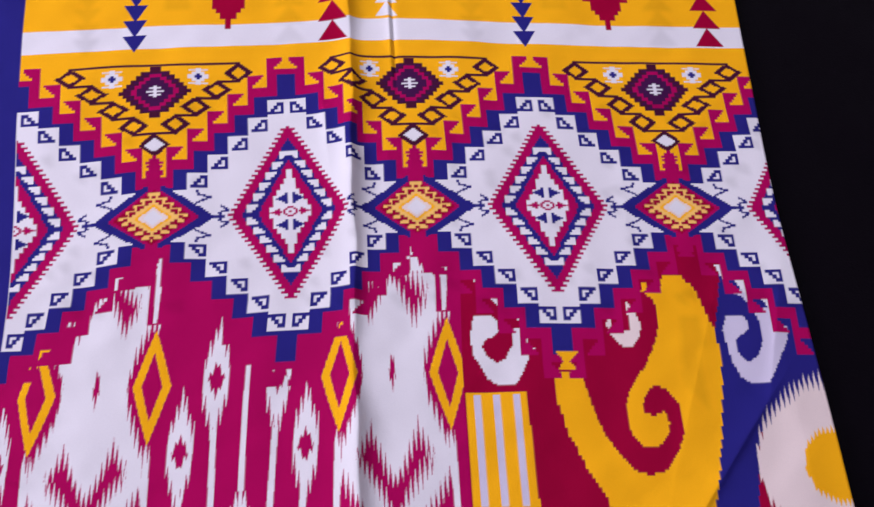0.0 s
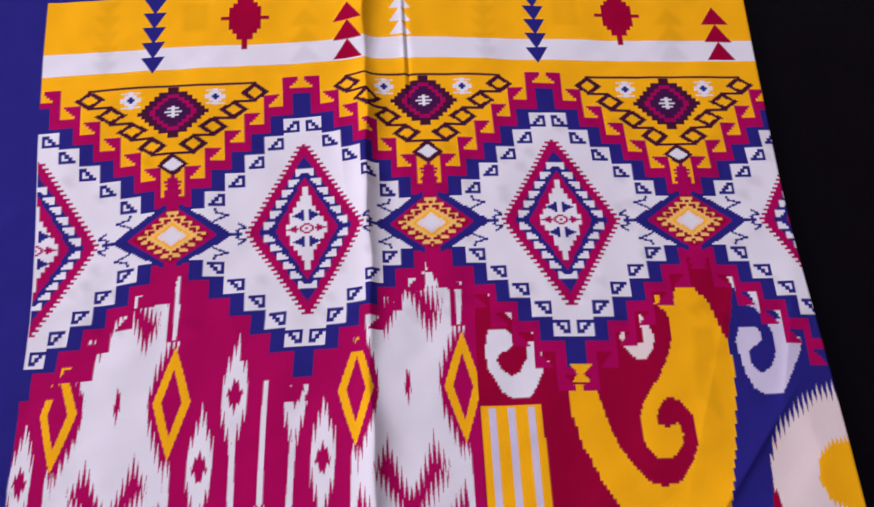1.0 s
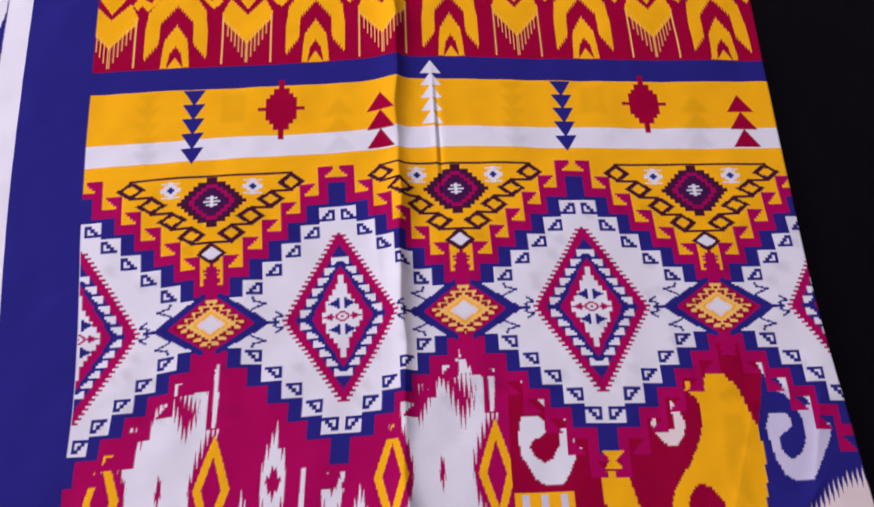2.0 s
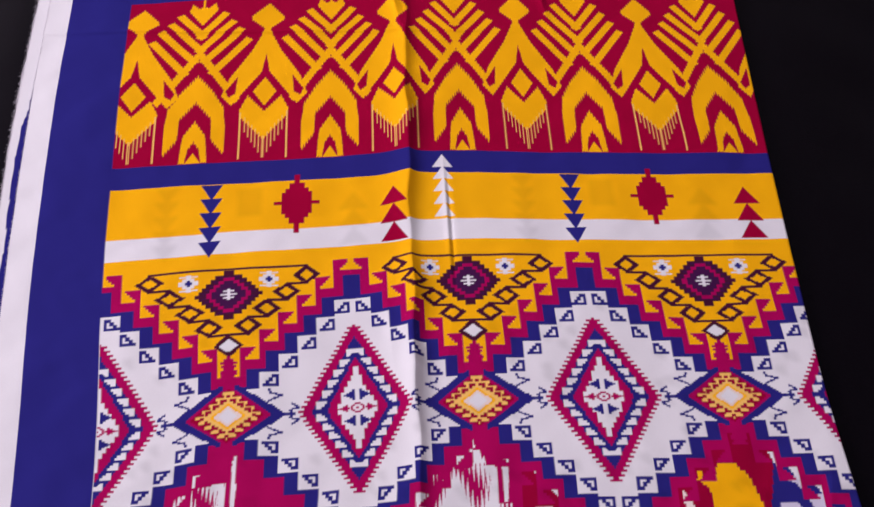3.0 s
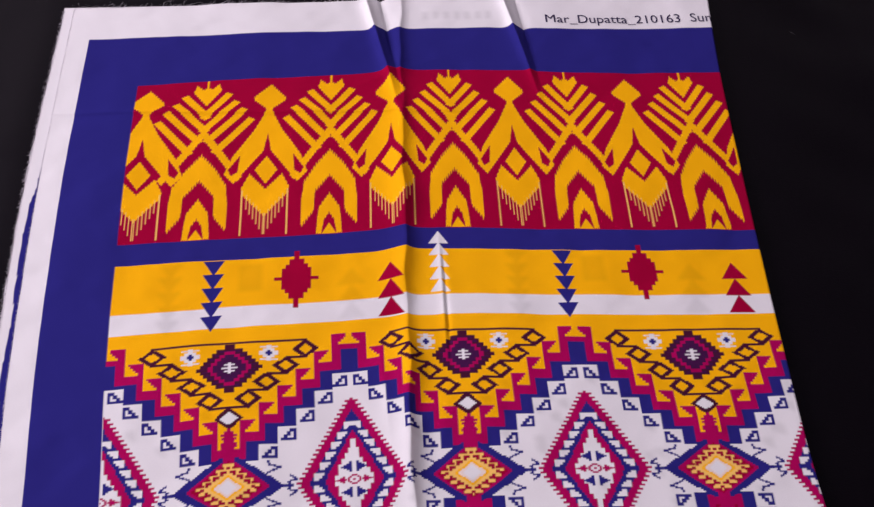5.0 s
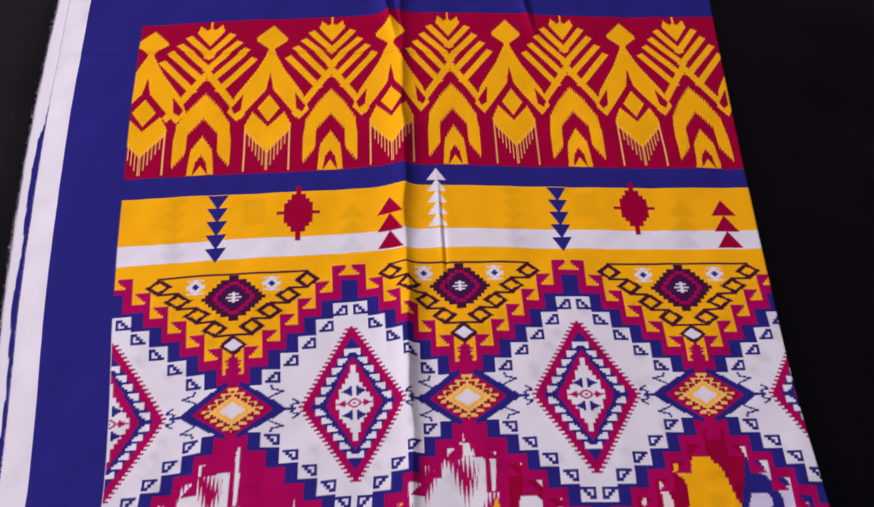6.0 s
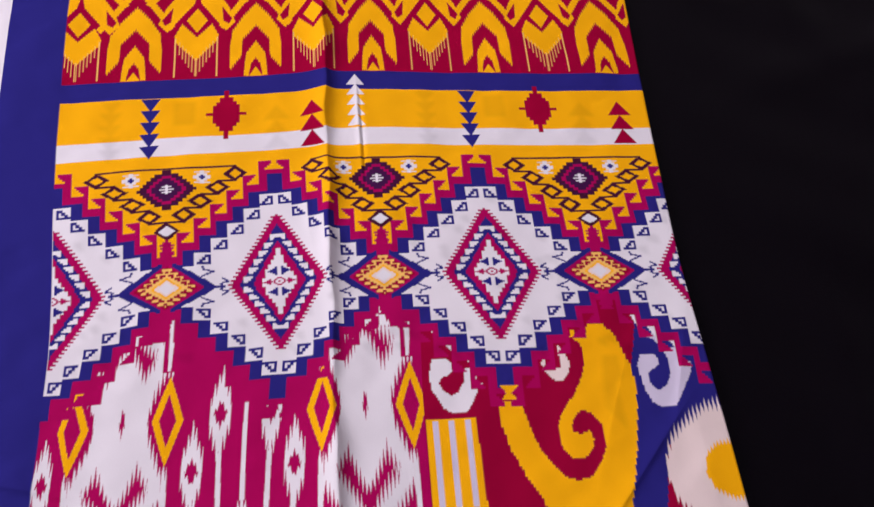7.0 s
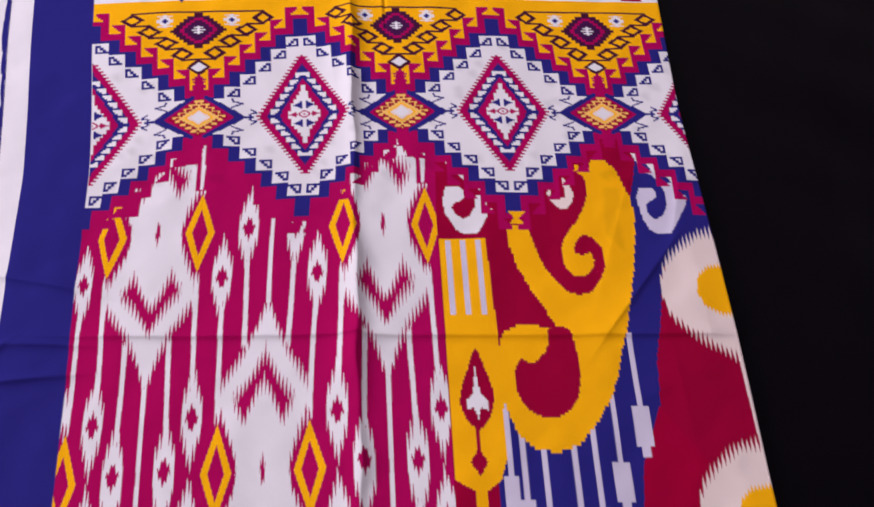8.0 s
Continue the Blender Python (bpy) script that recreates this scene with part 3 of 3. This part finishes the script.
# yellow triangles between the medallions
for uc in stars:
    piece_of("triangle_motif", "plum chain and stepped rosette on yellow")
    fine_step = (0.55, 0.5)
    box(uc - 24.6, uc + 24.6, 54.7, 55.6, PLUM)
    rosette = [(1.6, 9.8), (4.2, 7.9), (5.6, 6.4), (7.0, 4.8), (8.2, 3.3), (9.2, 1.9), (10.4, 0.7)]
    for w, h in rosette:
        box(uc - w, uc + w, 44.8 - h, 44.8 + h, PLUM)
        if h < 9:
            box(uc - w + 0.9, uc + w - 0.9, 44.8 - h + 0.6, 44.8 + h - 0.6, VIOLET)
    for w, h in ((1.7, 6.9), (3.2, 5.6), (4.6, 4.2), (5.8, 2.6), (6.8, 1.0)):
        box(uc - w, uc + w, 44.8 - h, 44.8 + h, CRIMSON)
    for w, h in ((1.5, 5.6), (2.7, 4.4), (3.9, 3.1), (5.2, 1.5)):
        box(uc - w, uc + w, 44.8 - h, 44.8 + h, VIOLET)
    for w, h in ((2.5, 0.0), (1.7, 1.3), (1.7, -1.3)):
        box(uc - w, uc + w, 44.5 + h, 45.05 + h, WHITE)
    box(uc - 0.5, uc + 0.5, 42.6, 47.0, WHITE)
    for m in (1, -1):
        for i, (a, b) in enumerate(((24.0, 51.6), (17.8, 45.2), (11.7, 38.8), (5.9, 32.4))):
            diamond(uc + m * a, b, 4.5, 3.7, PLUM, snap=fine_step)
            diamond(uc + m * a, b, 2.35, 1.9, YELLOW, snap=fine_step)
            box(uc + m * (a - 6.2), uc + m * (a + 0.6), b - 3.7, b - 2.75, PLUM)
        for w, h in ((0.8, 3.2), (1.8, 1.9), (3.0, 0.8)):
            box(uc + m * 12.3 - w, uc + m * 12.3 + w, 50.4 - h, 50.4 + h, WHITE)
        for h in (2.6, -2.6):
            box(uc + m * 12.3 - 2.8, uc + m * 12.3 + 2.8, 50.1 + h, 50.6 + h, WHITE)
        box(uc + m * 12.3 - 0.5, uc + m * 12.3 + 0.5, 49.2, 51.6, NAVY)
        box(uc + m * 12.3 - 1.1, uc + m * 12.3 + 1.1, 49.9, 50.9, NAVY)
    diamond(uc, 25.2, 4.6, 4.4, PLUM, snap=fine_step)
    diamond(uc, 25.2, 2.9, 2.6, WHITE, snap=fine_step)
    for w, low, top in ((0.6, 13.6, 21.4), (2.5, 18.4, 19.3), (1.5, 17.8, 20.3), (2.5, 14.8, 15.7), (1.5, 14.2, 16.6)):
        box(uc - w, uc + w, low, top, CRIMSON)

# yellow band: arrows, crosses and trees
for shift in (0, 119.4):
    piece_of("arrow_motif", "five navy downward arrowheads")
    for i in range(5):
        fill([(-82.3 + shift - 3.5, 91.2 - 6.0 * i), (-82.3 + shift + 3.5, 91.2 - 6.0 * i), (-82.3 + shift, 91.0 - 6.0 * i - 6.6)], NAVY)
    piece_of("cross_motif", "crimson stepped cross")
    for w, h in ((0.9, 12.7), (2.5, 8.7), (4.9, 4.6), (7.4, 0.7)):
        box(-55.0 + shift - w, -55.0 + shift + w, 81.5 - h, 81.5 + h, SCARLET)
    box(-55.0 + shift - 3.8, -55.0 + shift + 3.8, 75.2, 87.8, SCARLET)
    piece_of("pine_motif", "three crimson upward triangles")
    for i in range(3):
        fill([(-23.3 + shift - 4.5, 77.6 - 7.6 * i), (-23.3 + shift + 4.5, 77.6 - 7.6 * i), (-23.3 + shift, 85.4 - 7.6 * i)], SCARLET)
piece_of("pine_motif", "five white upward triangles")
for i in range(5):
    fill([(-6.4 - 3.5, 94.0 - 5.6 * i), (-6.4 + 3.5, 94.0 - 5.6 * i), (-6.4, 100.0 - 5.6 * i)], WHITE)


def shade(points):
    got = window(min(p[0] for p in points), max(p[0] for p in points), min(p[1] for p in points), max(p[1] for p in points))
    if got:
        faint[got[0]] |= inside(points, got[1], got[2])


# the lower layer's print shows faintly through
for uc in (-96, 20.7):
    for i in range(5):
        shade([(uc - 4, 91 - 6 * i), (uc + 4, 91 - 6 * i), (uc, 84.2 - 6 * i)])
for uc in (-70, 47.5):
    shade([(uc - 4, 77), (uc + 4, 77), (uc + 4, 89), (uc - 4, 89)])
for uc in (-36.5, 81.2):
    for i in range(3):
        shade([(uc - 5, 77.6 - 7.6 * i), (uc + 5, 77.6 - 7.6 * i), (uc, 85.4 - 7.6 * i)])
for k in range(130):
    a, b = JAG[k] * 108, JAG[k + 500] * 38
    shade([(a, b), (a + 3, b - 1.5), (a + 2.4, b + 3.4), (a - 1, b + 2.6)])
for k in range(7):
    shade([(-8 + k * 4.4, 225.5), (-5.4 + k * 4.4, 225.5), (-5.4 + k * 4.4, 230.5), (-8 + k * 4.4, 230.5)])
shade([(71.3, -38), (76.5, -38), (77.5, -47), (75, -49), (76, -66), (70, -58)])

# crimson band: leaf crowns over arches, and hooded figures between them
IKAT = (0.4, 0.7)
in_band = lambda u, v: (u > PRINT_LEFT) & (v > 102.0) & (v < PRINT_TOP)
for uc, uf in zip((-132.0, -89.2, -44.4, 1.2, 47.5, 93.8, 140.0), (-152.0, -109.6, -66.8, -22.0, 24.5, 71.2, 117.4)):
    piece_of("leaf_crown", "yellow ikat leaf crown over a pointed arch")
    box(uc - 0.35, uc + 0.35, 182, 191, YELLOW, clip=in_band)
    for half_side in both(uc, [(0, 173.8), (4.9, 182.6), (3.9, 186.6), (1.6, 183.8), (0, 185)]):
        fill(half_side, YELLOW, jag=IKAT, clip=in_band)
    for m in (1, -1):
        for a0, b0, a1, b1 in ((7.2, 179.4, -0.2, 167.6), (10.0, 174.6, -0.2, 159.8), (12.9, 169.8, 1.8, 153.6), (15.6, 164.6, 4.8, 147.6)):
            stroke([(uc + m * a0, b0), (uc + m * a1, b1)], 2.7, YELLOW, jag=(0.4, 0.45), clip=in_band)
        fill([(uc, 160.4), (uc, 154.6), (uc + m * 12.6, 130.8), (uc + m * 14.2, 133.6)], YELLOW, jag=IKAT, clip=in_band)
        fill([(uc, 145.6), (uc + m * 5, 137.8), (uc + m * 9.0, 129), (uc + m * 9.7, 119), (uc + m * 9.7, 106), (uc + m * 5.4, 113.4), (uc + m * 5.2, 123.6), (uc, 132)], YELLOW, jag=(0.4, 1.4), clip=in_band)
        fill([(uc, 122.6), (uc + m * 3.6, 115), (uc + m * 4.5, 102), (uc + m * 2.6, 102), (uc + m * 1.9, 108.5), (uc, 112.4)], YELLOW, jag=(0.4, 0.9), clip=in_band)
        fill([(uc, 107), (uc + m * 2.5, 102), (uc, 102)], YELLOW, clip=in_band)
    piece_of("hooded_figure", "yellow ikat hooded shape with a fringe")
    fill([(uf + 0.4, 185), (uf - 5.6, 177.4), (uf - 5.4, 175.6), (uf - 1.0, 170.6), (uf - 1.2, 168), (uf + 1.2, 168), (uf + 1.2, 170.6), (uf + 5.8, 175.6), (uf + 5.6, 177.2)], YELLOW, jag=IKAT, clip=in_band)
    for m in (1, -1):
        fill([(uf, 170.4), (uf + m * 1.2, 169), (uf + m * 5, 158.5), (uf + m * 11.8, 144.5), (uf + m * 14.4, 135), (uf + m * 11, 129.8), (uf + m * 1.4, 147), (uf, 157)], YELLOW, jag=(0.4, 0.5), clip=in_band)
        fill([(uf + m * 9.2, 145), (uf + m * 13.2, 137.2), (uf + m * 12, 134), (uf + m * 9.8, 136)], SCARLET, jag=(0.4, 0.4), clip=in_band)
        fill([(uf, 126.4), (uf + m * 5.6, 134.4), (uf + m * 8.2, 127), (uf + m * 7.8, 123.6), (uf, 112.4)], YELLOW, jag=(0.4, 0.7), clip=in_band)
        box(uf + m * 7.8 - 0.25, uf + m * 7.8 + 0.25, 103, 126, AMBER, clip=in_band)
        for i in range(6):
            a = 0.25 + i * 1.2
            box(uf + m * a - 0.19, uf + m * a + 0.19, 103.4 + i * 2.6, 114 + i * 1.9, AMBER, clip=in_band)
    diamond(uf, 136.6, 3.9, 7.4, YELLOW, jag=(0.4, 0.4), clip=in_band)

# ---- the dupatta: one sheet, its printed pieces cut along the edges of the dye ----
def part(name, mesh, parent, label=""):
    ob = new(name, mesh)
    ob.parent = parent
    return tagged(ob, label)


def sheet(name, verts, quads, colours, material):
    mesh = bpy.data.meshes.new(name)
    mesh.vertices.add(len(verts))
    mesh.vertices.foreach_set("co", verts.astype(np.float32).ravel())
    mesh.loops.add(len(quads) * 4)
    mesh.loops.foreach_set("vertex_index", quads.astype(np.int32).ravel())
    mesh.polygons.add(len(quads))
    mesh.polygons.foreach_set("loop_start", np.arange(0, len(quads) * 4, 4, dtype=np.int32))
    mesh.polygons.foreach_set("use_smooth", np.ones(len(quads), bool))
    layer = mesh.attributes.new("print", "FLOAT_COLOR", "POINT")
    layer.data.foreach_set("color", np.c_[colours, np.ones(len(colours))].astype(np.float32).ravel())
    mesh.materials.append(material)
    mesh.update(calc_edges=True)
    return mesh


us, vs = LEFT + np.arange(NU + 1) * STEP, BOTTOM + np.arange(NV + 1) * STEP
gu, gv = np.meshgrid(us, vs)
px, py, pz = lay(gu, gv)
points = np.stack([px, py, pz], -1).reshape(-1, 3)
ink_map = np.zeros((NV + 1, NU + 1, 3))
for i in range(FINE):
    for j in range(FINE):
        rows = np.clip(np.arange(NV + 1) * FINE + i - 1, 0, dye.shape[0] - 1)
        cols = np.clip(np.arange(NU + 1) * FINE + j - 1, 0, dye.shape[1] - 1)
        pick = np.ix_(rows, cols)
        ink_map += PALETTE[dye[pick]] * (5.0 if i == j == 1 else 1.0)
ghost = faint[1::FINE, 1::FINE][:NV + 1, :NU + 1].astype(float)
for axis in (0, 1):
    ghost = sum(np.roll(ghost, k, axis) for k in range(-3, 4)) / 7
ink_map *= (1 - 0.12 * ghost)[..., None] / (FINE**2 + 4)
ink_map = ink_map.reshape(-1, 3)
face_piece = piece[1::FINE, 1::FINE][:NV, :NU].ravel()
index = np.arange((NV + 1) * (NU + 1)).reshape(NV + 1, NU + 1)
quads = np.stack([index[:-1, :-1], index[:-1, 1:], index[1:, 1:], index[1:, :-1]], -1).reshape(-1, 4)
dupatta = tagged(new("dupatta"), "folded printed cotton dupatta in yellow, crimson, navy and white", "dupatta")


def islands(label):
    """Number the connected islands of equal label, row by row."""
    parent, runs, before = [], [], []

    def root(i):
        while parent[i] != i:
            parent[i] = parent[parent[i]]
            i = parent[i]
        return i

    out = np.zeros(label.shape, np.int32)
    for r in range(label.shape[0]):
        cuts = np.r_[0, np.flatnonzero(np.diff(label[r].astype(int))) + 1, label.shape[1]]
        now, j = [], 0
        for a, b in zip(cuts[:-1].tolist(), cuts[1:].tolist()):
            n = len(parent)
            parent.append(n)
            now.append((a, b, int(label[r, a]), n))
            out[r, a:b] = n
        for a, b, c, n in now:
            while j < len(before) and before[j][1] <= a:
                j += 1
            k = j
            while k < len(before) and before[k][0] < b:
                if before[k][2] == c:
                    p, q = root(n), root(before[k][3])
                    parent[max(p, q)] = min(p, q)
                k += 1
        before = now
    return np.array([root(i) for i in range(len(parent))])[out]


island = islands(face_piece.reshape(NV, NU)).ravel()
numbers, island, sizes = np.unique(island, return_inverse=True, return_counts=True)
kind_of = np.zeros(len(numbers), int)
kind_of[island] = face_piece
small = sizes < 90
rest = len(numbers)
island = np.where(small[island], rest, island)
order = np.argsort(island, kind="stable")
bounds = np.searchsorted(island[order], np.arange(rest + 2))
for n in range(rest + 1):
    faces = quads[order[bounds[n]:bounds[n + 1]]]
    if len(faces) == 0:
        continue
    name, label = PIECES[kind_of[n]] if n < rest else ("fine_print", "small dyed dots and streaks")
    used, local = np.unique(faces, return_inverse=True)
    made = part(name, sheet(name, points[used], local.reshape(-1, 4), ink_map[used], printed_cotton), dupatta, label)
    if n == rest:
        tagged(made, kind="stuff")

# the lower layer, which shows past the upper one's left edge
lu, lv = np.meshgrid(np.linspace(0, 1, 130), np.linspace(BOTTOM, TOP + 2, 380))
outer = lower_edge(lv)
outer = outer + 0.25 * np.sin(lv / 3.1) * np.sin(lv / 7.7)
lx = outer + (fold_x(lv) - 0.2 - outer) * lu**2.2
lz = -1.85 + 0.28 * np.sin(lv / 23.0) ** 2 * np.exp(-lu * 9)
white_edge = (lx - outer < 3.2 + 0.3 * np.sin(lv / 9.0) + 5 * np.clip((lv - 125) / 40, 0, 1)) | (lv > 219)
lcol = np.where(white_edge[..., None], PALETTE[WHITE], PALETTE[NAVY]).reshape(-1, 3)
grid = np.arange(lx.size).reshape(lx.shape)
lq = np.stack([grid[:-1, :-1], grid[:-1, 1:], grid[1:, 1:], grid[1:, :-1]], -1).reshape(-1, 4)
part("lower_layer", sheet("lower_layer", np.stack([lx, lv, lz], -1).reshape(-1, 3) * CELL, lq, lcol, printed_cotton), dupatta, "lower cloth layer with white edge and navy line")


def strands(name, label, roots, parent):
    """Loose threads: thin three-sided bent tubes from their roots."""
    verts, faces = [], []
    for root, way, long, bend in roots:
        p, d = Vector(root), Vector(way).normalized()
        for i in range(4):
            r = 0.00016 * (1 - i * 0.2)
            for a in range(3):
                off = Vector((math.cos(a * 2.1) * r, math.sin(a * 2.1) * r, r * (a - 1)))
                verts.append(p + off)
            if i < 3:
                b = len(verts) - 3
                faces += [(b, b + 1, b + 4, b + 3), (b + 1, b + 2, b + 5, b + 4), (b + 2, b, b + 3, b + 5)]
            p = p + d * long / 3
            d = (d + Vector(bend)).normalized()
            p.z = max(p.z, -0.0036)
    mesh = bpy.data.meshes.new(name)
    mesh.from_pydata(verts, [], faces)
    mesh.materials.append(thread)
    return tagged(part(name, mesh, parent, label), kind="stuff")


rng = random.Random(7)
edge_threads, inner_threads = [], []
for i in range(2200):
    b = rng.uniform(BOTTOM, TOP)
    a = float(lower_edge(np.array([b]))[0])
    edge_threads.append(((a * CELL + 0.0004, b * CELL, -0.0031), (-1, rng.uniform(-0.9, 0.9), 0.1), rng.choice((0.7, 0.9, 1.1, 1.9)) * rng.uniform(0.0008, 0.0019), (rng.uniform(-0.3, 0.3), rng.uniform(-0.6, 0.6), -0.1)))
    ex, ey, ez = lay(np.array([LEFT + 0.1]), np.array([b]))
    inner_threads.append(((ex[0], ey[0], ez[0]), (-1, rng.uniform(-0.9, 0.9), 0.0), rng.uniform(0.0006, 0.0016), (0, rng.uniform(-0.5, 0.5), -0.15)))
strands("fringe", "frayed white threads of the lower edge", edge_threads, dupatta)
strands("fringe", "frayed white threads of the upper edge", inner_threads, dupatta)
top_threads = []
for i in range(500):
    a = rng.uniform(LEFT, 104)
    ex, ey, ez = lay(np.array([a]), np.array([TOP - 0.1]))
    top_threads.append(((ex[0], ey[0], ez[0]), (rng.uniform(-1, 1), 1, 0.1), rng.choice((1, 1, 1, 3)) * rng.uniform(0.001, 0.0045), (rng.uniform(-0.9, 0.9), rng.uniform(-0.8, 0.3), -0.1)))
strands("fringe", "frayed white threads of the end edge", top_threads, dupatta)

# the maker's line of writing on the white end, laid on the cloth
words = bpy.data.curves.new("words", "FONT")
words.body = "Mar_Dupatta_210163  Sum"
words.size, words.resolution_u = 1.0, 3
holder = bpy.data.objects.new("words", words)
scene.collection.objects.link(holder)
bpy.context.view_layer.update()
flat = bpy.data.meshes.new_from_object(holder.evaluated_get(bpy.context.evaluated_depsgraph_get()))
bpy.data.objects.remove(holder)
co = np.zeros(len(flat.vertices) * 3)
flat.vertices.foreach_get("co", co)
co = co.reshape(-1, 3)
x_span = co[:, 0].max()
LINE_U, LINE_V, LINE_LONG, LINE_HIGH = 43.0, 223.0, 72.4, 7.8
wu, wv = LINE_U + co[:, 0] / x_span * LINE_LONG, LINE_V + co[:, 1] * LINE_HIGH
wx, wy, wz = lay(wu, wv)
co = np.stack([wx, wy, wz + 0.00035], -1)
flat.vertices.foreach_set("co", co.ravel())
flat.materials.clear()
flat.materials.append(ink)
flat.update()
part("inscription", flat, dupatta, "dark printed line of writing")

# ---- the black cloth underneath ----
nx = np.linspace(-1, 1, 260)
spread = np.sign(nx) * (np.abs(nx) * 0.5 + np.abs(nx) ** 5 * 1.95)
gx, gy = np.meshgrid(spread, spread)
wave = 0.0022 * np.sin(gx * 21 + 2.2 * np.sin(gy * 9)) * np.sin(gy * 15 + 1.1) + 0.0010 * np.sin(gx * 55 + gy * 31) * np.sin(gy * 43 - gx * 12)
# soft folds that run out from under the cloth, and a left slope added to catch the lamp's light
for fx, fy, turn, high, wide in ((-0.36, 0.30, 0.35, 0.004, 0.020), (-0.40, 0.12, 1.25, 0.003, 0.016), (-0.37, -0.05, 0.9, 0.003, 0.014), (-0.42, 0.40, 1.5, 0.005, 0.022),
                                 (0.34, 0.34, 1.9, 0.003, 0.018), (0.36, 0.10, 1.3, 0.003, 0.020), (0.30, -0.14, 1.7, 0.0025, 0.016), (0.44, 0.22, 0.3, 0.003, 0.022)):
    along = (gx - fx) * math.cos(turn) + (gy - fy) * math.sin(turn)
    side = (gy - fy) * math.cos(turn) - (gx - fx) * math.sin(turn) + 0.012 * np.sin(along * 17)
    wave += high * np.exp(-((side / wide) ** 2) - (along / 0.16) ** 2)
off_edge = np.clip(-gx - 0.316, 0, 0.16)
slope = -0.42 * off_edge**2 / (off_edge + 0.02) * np.clip((gy + 0.5) / 0.3, 0, 1)
under = np.clip((np.abs(gx + 0.045) - 0.27) / 0.06, 0, 1) + np.clip((gy - 0.46) / 0.06, 0, 1)
gz = -0.0060 + np.clip(under, 0, 1) * (wave + 0.0010) + slope
grid = np.arange(gx.size).reshape(gx.shape)
gq = np.stack([grid[:-1, :-1], grid[:-1, 1:], grid[1:, 1:], grid[1:, :-1]], -1).reshape(-1, 4)
ground = new("ground", sheet("ground", np.stack([gx, gy, np.minimum(gz, -0.0038 + 0.006 * (np.abs(gx + 0.045) > 0.3))], -1).reshape(-1, 3), gq, np.full((gx.size, 3), 0.01), black_cloth))
tagged(ground, "black cotton bed cloth with soft wrinkles", "cloth", kind="structure")

lint = strands("lint", "short white thread lying on black cloth", [((0.285, 0.414, -0.0034), (-0.7, 0.8, 0), 0.0055, (-0.2, 0.4, 0))], None)
tagged(lint, category="lint", kind="thing")

# ---- an unseen plain room, added round it for bounced light and the lamp's opening ----
def wall(name, boxes, label):
    verts, faces = [], []
    for (x0, x1), (y0, y1), (z0, z1) in boxes:
        n = len(verts)
        verts += [(x, y, z) for x in (x0, x1) for y in (y0, y1) for z in (z0, z1)]
        faces += [tuple(n + i for i in f) for f in ((0, 1, 3, 2), (4, 6, 7, 5), (0, 4, 5, 1), (2, 3, 7, 6), (0, 2, 6, 4), (1, 5, 7, 3))]
    mesh = bpy.data.meshes.new(name)
    mesh.from_pydata(verts, [], faces)
    mesh.materials.append(wall_paint)
    return tagged(new(name, mesh), label, "wall", kind="structure")


(x0, x1), (y0, y1), (wy0, wy1), (wz0, wz1) = ROOM_X, ROOM_Y, WINDOW_Y, WINDOW_Z
low, high, thick = ROOM_LOW, ROOM_HIGH, 0.12
wall("wall_west", [((x0 - thick, x0), (y0, wy0), (low, high)), ((x0 - thick, x0), (wy1, y1), (low, high)), ((x0 - thick, x0), (wy0, wy1), (low, wz0)), ((x0 - thick, x0), (wy0, wy1), (wz1, high))], "unseen pale wall with an assumed window opening")
wall("wall_east", [((x1, x1 + thick), (y0, y1), (low, high))], "plain pale wall")
wall("wall_south", [((x0 - thick, x1 + thick), (y0 - thick, y0), (low, high))], "plain pale wall")
wall("wall_north", [((x0 - thick, x1 + thick), (y1, y1 + thick), (low, high))], "plain pale wall")
wall("ceiling", [((x0 - thick, x1 + thick), (y0 - thick, y1 + thick), (high, high + thick))], "plain pale ceiling")
wall("floor", [((x0 - thick, x1 + thick), (y0 - thick, y1 + thick), (low - thick, low))], "plain floor under the black cloth")
